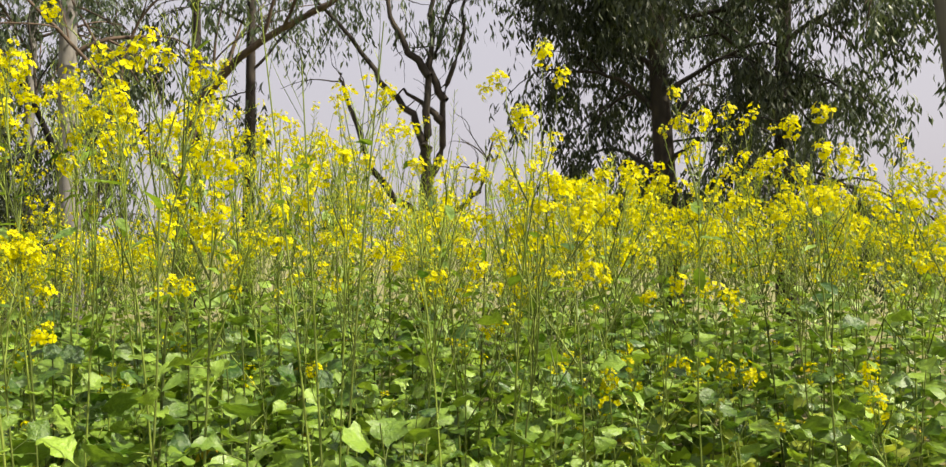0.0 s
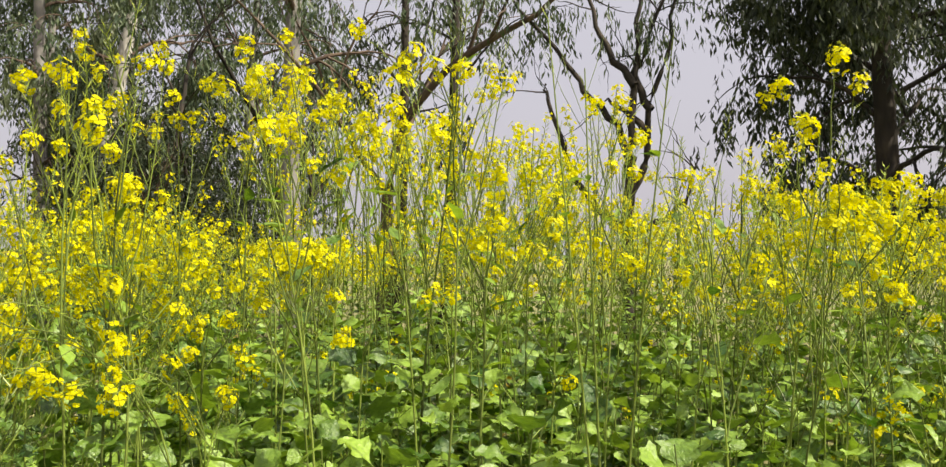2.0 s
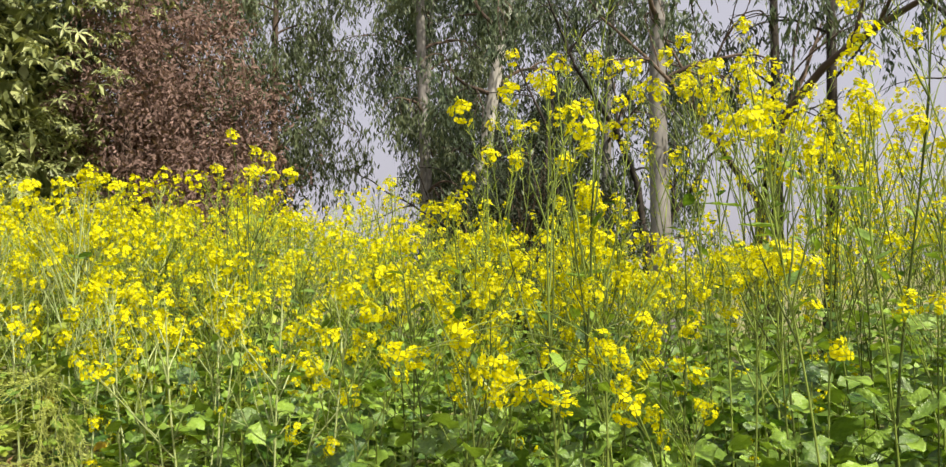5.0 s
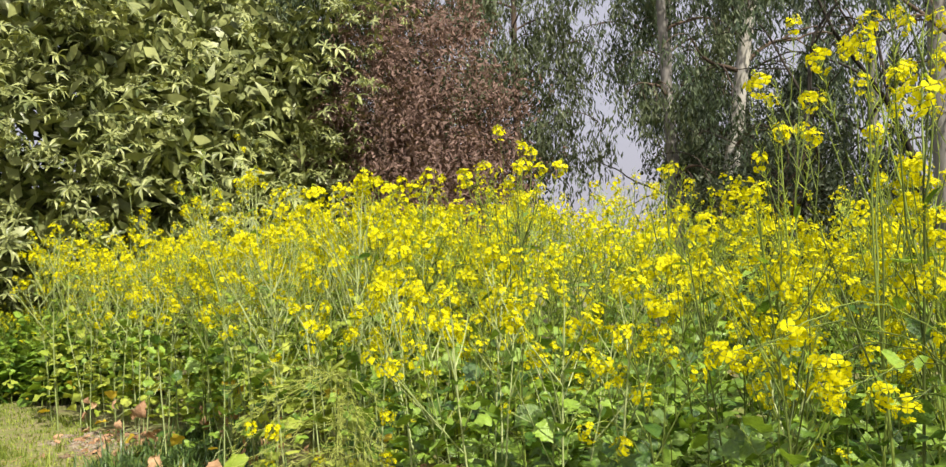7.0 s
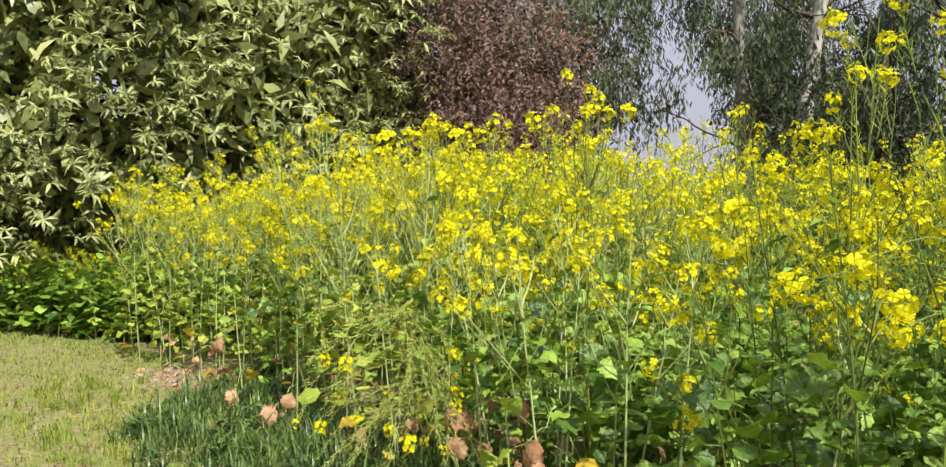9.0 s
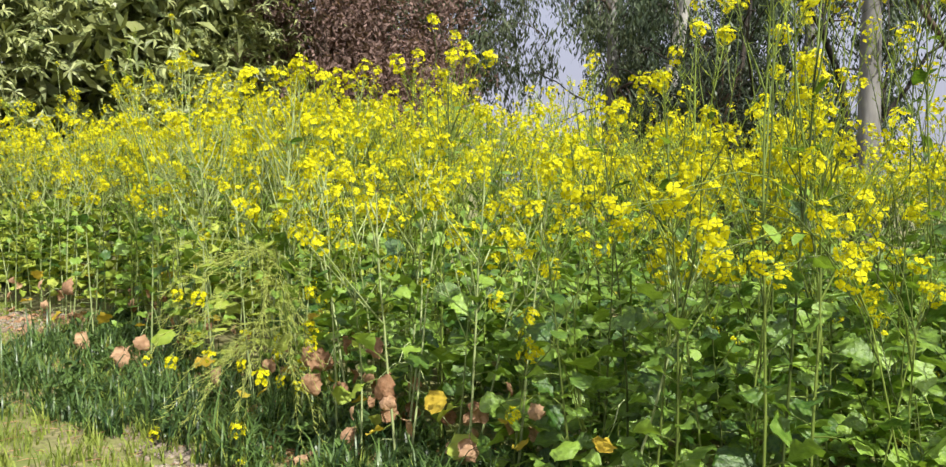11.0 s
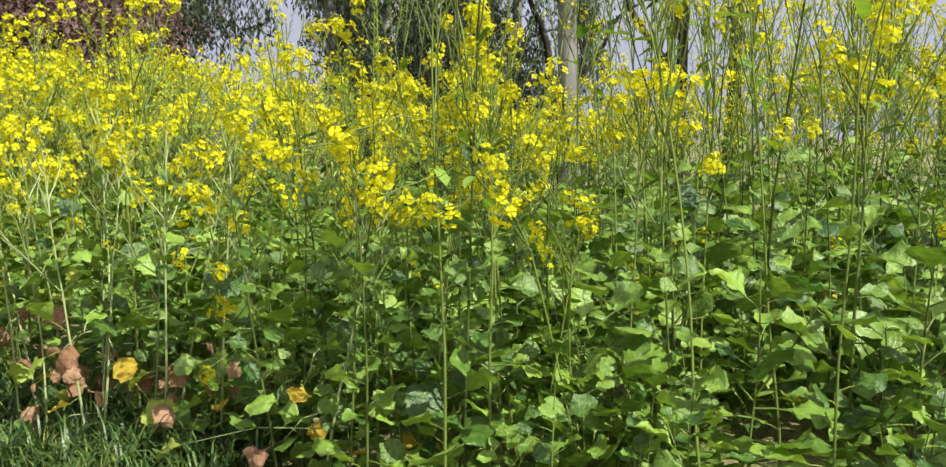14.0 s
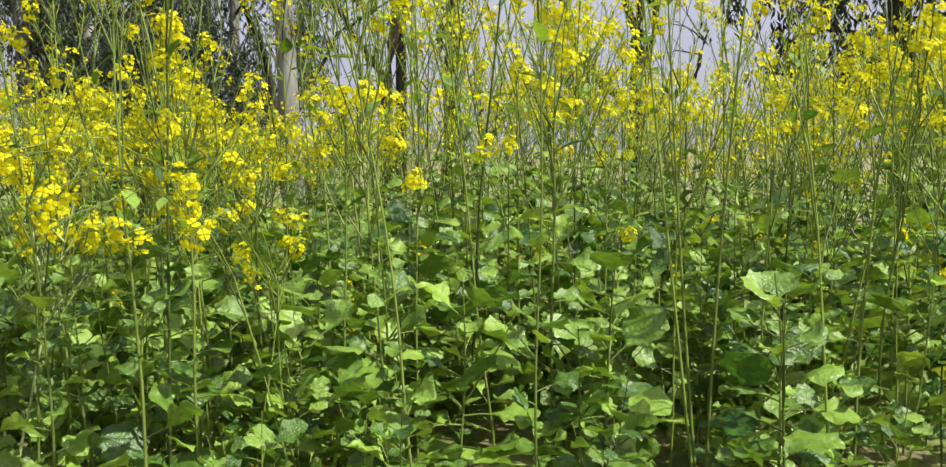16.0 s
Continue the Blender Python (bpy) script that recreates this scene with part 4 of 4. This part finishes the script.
def withered_plant(seed, base, dead, height):
    """A flowering plant on a bare stalk whose lowest leaves hang dead; dead: kind, place and size of each."""
    r = np.random.default_rng(seed)
    stem, bits = mustard(r, height, 5, 7, 0.9, 0.8, low=0.62, leaf_top=0.4)
    bits = [b if b[0] != "leaf" else (b[0], b[1], Matrix.Translation((0, 0, 0.38)) @ b[2]) for b in bits]
    twigs = [stem]
    for kind, place, size in dead:
        p = np.array(place, float) - np.array(base, float)
        root = np.array([0, 0, min(p[2] + 0.08, height * 0.6)])
        out = p - root
        twigs.append(tube([root, root + 0.5 * out + np.array([0, 0, 0.03]), p], [0.0028, 0.0024, 0.0018], 4, 0))
        bits.append((kind, int(r.integers(len(LIB[kind]))), aim(p, (out[0], out[1], -0.35 * np.hypot(out[0], out[1]) - 0.02), r.uniform(-0.9, 0.9), size)))
    return plant_thing((join(twigs), bits), Matrix.Translation(Vector(base)), "flowering mustard plant with dead brown leaves on a bare stalk", mats=[PALE_STEM, POD])


D, O, Y = "dry_leaf", "ochre_leaf", "yellow_leaf"
withered_plant(101, (-4.42, 2.52, 0), [(D, (-4.38, 2.42, 0.46), 1.0), (Y, (-4.32, 2.45, 0.40), 0.9), (D, (-4.30, 2.40, 0.06), 0.8)], 1.5)
withered_plant(102, (-3.88, 2.52, 0), [(D, (-3.86, 2.44, 0.55), 1.05), (O, (-3.70, 2.45, 0.50), 1.15), (Y, (-3.98, 2.42, 0.46), 0.8), (D, (-4.10, 2.40, 0.10), 0.8)], 1.45)
withered_plant(103, (-5.30, 2.55, 0), [(O, (-5.40, 2.45, 0.34), 1.0), (D, (-5.32, 2.44, 0.33), 1.0), (D, (-5.12, 2.45, 0.16), 0.9), (O, (-5.16, 2.42, 0.22), 0.7)], 1.4)
withered_plant(104, (-4.85, 2.58, 0), [(O, (-4.85, 2.45, 0.30), 0.8), (D, (-4.70, 2.5, 0.54), 1.1), (D, (-4.62, 2.5, 0.53), 1.0), (Y, (-4.80, 2.5, 0.60), 1.0)], 1.5)
withered_plant(105, (-4.05, 2.65, 0), [(D, (-4.05, 2.55, 0.66), 0.8), (Y, (-3.6, 2.5, 0.32), 1.0), (D, (-4.2, 2.5, 0.62), 0.7)], 1.6)
withered_plant(106, (-6.75, 2.6, 0), [(D, (-6.72, 2.5, 0.24), 1.1), (D, (-6.55, 2.48, 0.34), 1.0), (Y, (-6.4, 2.5, 0.4), 1.1)], 1.5)
withered_plant(107, (-7.75, 2.6, 0), [(D, (-7.72, 2.5, 0.62), 1.2), (D, (-7.6, 2.5, 0.22), 1.1), (O, (-8.0, 2.5, 0.3), 1.0)], 1.5)
withered_plant(109, (-8.78, 2.75, 0), [(D, (-8.80, 2.58, 0.14), 1.25), (D, (-8.62, 2.56, 0.12), 1.1), (O, (-8.9, 2.6, 0.3), 0.9)], 1.45)
withered_plant(108, (-2.72, 2.55, 0), [(O, (-2.70, 2.46, 0.50), 0.75), (D, (-2.8, 2.44, 0.26), 0.9), (Y, (-3.2, 2.4, 0.2), 0.9)], 1.3)


def drooping_plant(seed, base, n):
    """A fallen-over plant: a fountain of thin podded twigs with a few small flower heads."""
    r = np.random.default_rng(seed)
    stem, bits = [], []
    main = curve_points((0, 0, 0), (0.05, -0.12, 1), 1.0, 0.03, 8, r)
    stem.append(tube(main, np.linspace(0.007, 0.003, 9), 5, 0))
    for k in range(n):
        p = main[int(r.integers(4, 9))]
        a = r.uniform(0, 6.28)
        end = p + np.array([0.5 * math.cos(a), -0.2 + 0.35 * math.sin(a), -r.uniform(0.0, 0.6)])
        mid = (p + end) / 2 + np.array([0.15 * math.cos(a), -0.1, r.uniform(0.05, 0.25)])
        t = np.linspace(0, 1, 10)[:, None]
        pts = (1 - t) ** 2 * p + 2 * t * (1 - t) * mid + t ** 2 * end + 0.01 * r.standard_normal((10, 3))
        stem.append(tube(pts, np.linspace(0.0014, 0.0006, 10), 3, 1))
        run = np.gradient(pts, axis=0)
        for q in range(30):
            i = int(r.integers(1, 9))
            b = r.uniform(0, 6.28)
            o = 1.1 * run[i] / np.linalg.norm(run[i]) + np.array([0.6 * math.cos(b), 0.6 * math.sin(b), r.uniform(-0.5, 0.4)])
            c, ln = pts[i] + r.uniform() * (pts[min(i + 1, 9)] - pts[i]), r.uniform(0.025, 0.05)
            stem.append(tube([c, c + o * ln * 0.4, c + o * ln + np.array([0, 0, 0.25 * ln])], [0.0007, 0.0017, 0.0004], 3, 1))
        if r.uniform() < 0.3:
            bits.append(("young_head", int(r.integers(2)), Matrix.Translation(Vector(end)) @ Matrix.Rotation(r.uniform(0, 6), 4, "Z") @ Matrix.Scale(r.uniform(0.8, 1.2), 4)))
    return plant_thing((join(stem), bits), Matrix.Translation(Vector(base)), "fallen mustard plant, a fountain of pale-green podded twigs", mats=[STEM, PALE_POD])


drooping_plant(81, (-4.97, 2.40, 0), 44)
drooping_plant(82, (-4.75, 2.48, 0), 22)

# crossing bare stems
def bare_stems(seed, base, tops, label):
    r = np.random.default_rng(seed)
    foot, stem, bits = np.array(base, float), [], []
    for top in tops:
        d = np.array(top, float) - foot
        t = np.linspace(0, 1, 12)[:, None]
        pts = t * d + np.sin(t * np.pi) * 0.03 * r.standard_normal(3)
        stem.append(tube(pts, np.linspace(0.0065, 0.0022, 12), 5, 0))
        for k in range(26):
            i = int(r.integers(5, 11))
            a = r.uniform(0, 6.28)
            p = pts[i] + r.uniform() * (pts[i + 1] - pts[i])
            o = np.array([0.5 * math.cos(a), 0.5 * math.sin(a), 0.9])
            ln = r.uniform(0.03, 0.06) if k > 5 else r.uniform(0.2, 0.4)
            stem.append(tube([p, p + o * ln * 0.5, p + o * ln + np.array([0, 0, 0.1 * ln])], [0.0012, 0.0014, 0.0005], 3, 0 if k < 6 else 1))
        for k in range(4):
            p = pts[int(r.integers(4, 10))]
            a = r.uniform(0, 6.28)
            bits.append(("stem_leaf", int(r.integers(5)), aim(p, (math.cos(a), math.sin(a), 0.3), 0.0, r.uniform(0.8, 1.4))))
    return plant_thing((join(stem), bits), Matrix.Translation(Vector(base)), label)


bare_stems(91, (-0.47, 2.95, 0), [(-0.72, 2.95, 2.35), (-0.30, 2.95, 2.3), (-0.60, 3.05, 2.2)], "bare crossing mustard stems in pod")


# ---- grass in front of the field ----
def grass_patch(r, n, place, height, width, mat, name, label, sag=1.0):
    pieces = []
    for _ in range(n):
        x, y = place(r)
        h, a, b = height * r.uniform(0.3, 1.0) * (0.75 + 0.6 * noise.noise((x * 2, y * 2, 1))), r.uniform(0, 6.28), sag * r.uniform(0.1, 1.0)
        d, w = np.array([math.cos(a), math.sin(a), 0]), width * r.uniform(0.6, 1.2)
        s = np.array([-d[1], d[0], 0])
        p, ang, rows = np.array([x, y, ground_z(x, y) - 0.005]), 1.45, []
        for k, f in enumerate((1.0, 0.95, 0.8, 0.5)):
            rows += [p - s * w * f, p + s * w * f]
            p = p + (d * math.cos(ang) + np.array([0, 0, math.sin(ang)])) * h / 4
            ang -= b * (0.35 + 0.3 * k)
        rows.append(p)
        tri = [(0, 1, 3), (0, 3, 2), (2, 3, 5), (2, 5, 4), (4, 5, 7), (4, 7, 6), (6, 7, 8)]
        pieces.append((np.array(rows), np.array(tri), np.zeros(7, int)))
    return stuff(name, pieces, [mat], label, "grass")


TUFT = [0.0, 0.0, 0]


def grass_front(x):
    """How far the long grass reaches out of the field."""
    return float(np.interp(x, [-9.2, -8.6, -8.1, -7.1, -6.3, -5.9, -5.4, -4.9, -4.5, -3.8, -3.1], [4.0, 2.7, 1.85, 1.5, 1.5, 1.58, 1.75, 2.0, 2.0, 2.0, 2.3]))


def strip(r):
    """Tufts of blades along the field's edge."""
    while TUFT[2] <= 0:
        x = -3.1 - 7.0 * r.uniform() ** 1.25
        front, back = grass_front(x) - 0.1, edge_y(x) + 0.45
        if front > back:
            continue
        y = r.uniform(front, back)
        if y > grass_front(x) + 0.25 * noise.noise((x * 2.5, y * 2.5, 0)) and noise.noise((x * 3, y * 3, 5)) > r.uniform(-0.8, 0.2):
            TUFT[:] = [x, y, int(r.integers(6, 20))]
    TUFT[2] -= 1
    return TUFT[0] + r.normal(0, 0.035), TUFT[1] + r.normal(0, 0.035)


def lawn(r):
    while True:
        x, y = -3.2 - 13.0 * r.uniform() ** 1.3, 2.9 - 3.6 * r.uniform() ** 1.4
        if noise.noise((x * 1.3, y * 1.3, 9)) > r.uniform(-0.9, 0.2) and r.uniform() < min(1.0, 0.1 - 0.25 * (x + 3.2)) * min(1.0, 0.1 + (y + 0.7)):
            return x, y


gr = np.random.default_rng(9)
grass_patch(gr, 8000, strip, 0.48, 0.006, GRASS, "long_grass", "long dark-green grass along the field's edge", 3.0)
# sunlight among the dark blades, put in as the paler lawn colour
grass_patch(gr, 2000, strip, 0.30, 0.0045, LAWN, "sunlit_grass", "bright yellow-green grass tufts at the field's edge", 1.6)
grass_patch(gr, 17000, lawn, 0.085, 0.0065, LAWN, "short_grass", "short sunlit yellowish grass")



def tufts(r):
    """Bright tufts that stand out of the short grass."""
    while TUFT[2] <= 0:
        x, y = -4.2 - 5.5 * r.uniform() ** 1.3, r.uniform(0.9, 2.3)
        if y < grass_front(x) + 0.1:
            TUFT[:] = [x, y, int(r.integers(8, 22))]
    TUFT[2] -= 1
    return TUFT[0] + r.normal(0, 0.03), TUFT[1] + r.normal(0, 0.03)


TUFT[2] = 0
grass_patch(gr, 2600, tufts, 0.20, 0.005, LAWN, "grass_tufts", "bright upright tufts in the short grass", 0.9)
TUFT[2] = 0
straw = []
for _ in range(1000):
    x, y, a = -3.6 - 6.5 * gr.uniform() ** 1.4, gr.uniform(0.8, 2.6), gr.uniform(0, 6.28)
    ln, z = gr.uniform(0.03, 0.13), ground_z(x, y) + gr.uniform(0.008, 0.03)
    d = np.array([math.cos(a), math.sin(a), gr.uniform(-0.15, 0.15)]) * ln
    straw.append(tube([np.array([x, y, z]), np.array([x, y, z + 0.006]) + d * 0.5, np.array([x, y, z]) + d], [0.0012, 0.0022, 0.0008], 4))
stuff("straw", straw, [DRY], "dry brown stalks strewn on the short grass", "straw")

# low weeds among the grass, and withered litter at the crop's foot
weeds = []
for _ in range(420):
    x, y = strip(gr)
    for k in range(5):
        a = k * 1.3 + gr.uniform(0, 1)
        weeds.append(moved(SMALL[int(gr.integers(5))], aim((x, y, ground_z(x, y) + gr.uniform(0, 0.12)), (math.cos(a), math.sin(a), gr.uniform(0.1, 1.0)), 0.0, gr.uniform(0.5, 1.0))))
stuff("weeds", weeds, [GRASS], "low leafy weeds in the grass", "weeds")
litter = []
for _ in range(420):
    x = gr.uniform(-9.6, -3.2) if gr.uniform() < 0.75 else gr.normal(-9.2, 0.5)
    y = edge_y(x) + gr.normal(0.0, 0.2)
    a = gr.uniform(0, 6.28)
    litter.append(moved(DEAD[int(gr.integers(4))], aim((x, y, ground_z(x, y) + 0.025), (math.cos(a), math.sin(a), gr.uniform(-0.1, 0.2)), gr.uniform(-0.5, 0.5), gr.uniform(0.35, 0.8)), 0))
stuff("leaf_litter", litter, [DRY], "withered brown leaves fallen at the crop's foot", "leaf litter")
clods = []
for k in range(900):
    x, y, q = (gr.normal(-4.95, 0.25), gr.normal(1.95, 0.10), gr.uniform(0.008, 0.035)) if k < 300 else (gr.normal(-9.3, 0.35), gr.normal(2.72, 0.2), gr.uniform(0.012, 0.05))
    ball = tube([(0, 0, -q * 0.5), (0, 0, -q * 0.2), (0, 0, q * 0.25), (0, 0, q * 0.5)], [q * 0.5, q, q * 0.85, q * 0.25], 6)
    clods.append((ball[0] * (1 + 0.25 * gr.standard_normal(ball[0].shape)) + np.array([x, y, ground_z(x, y)]), ball[1], ball[2]))
stuff("soil_clods", clods, [SOIL], "crumbly pale soil clods on the bare patches", "soil clods")
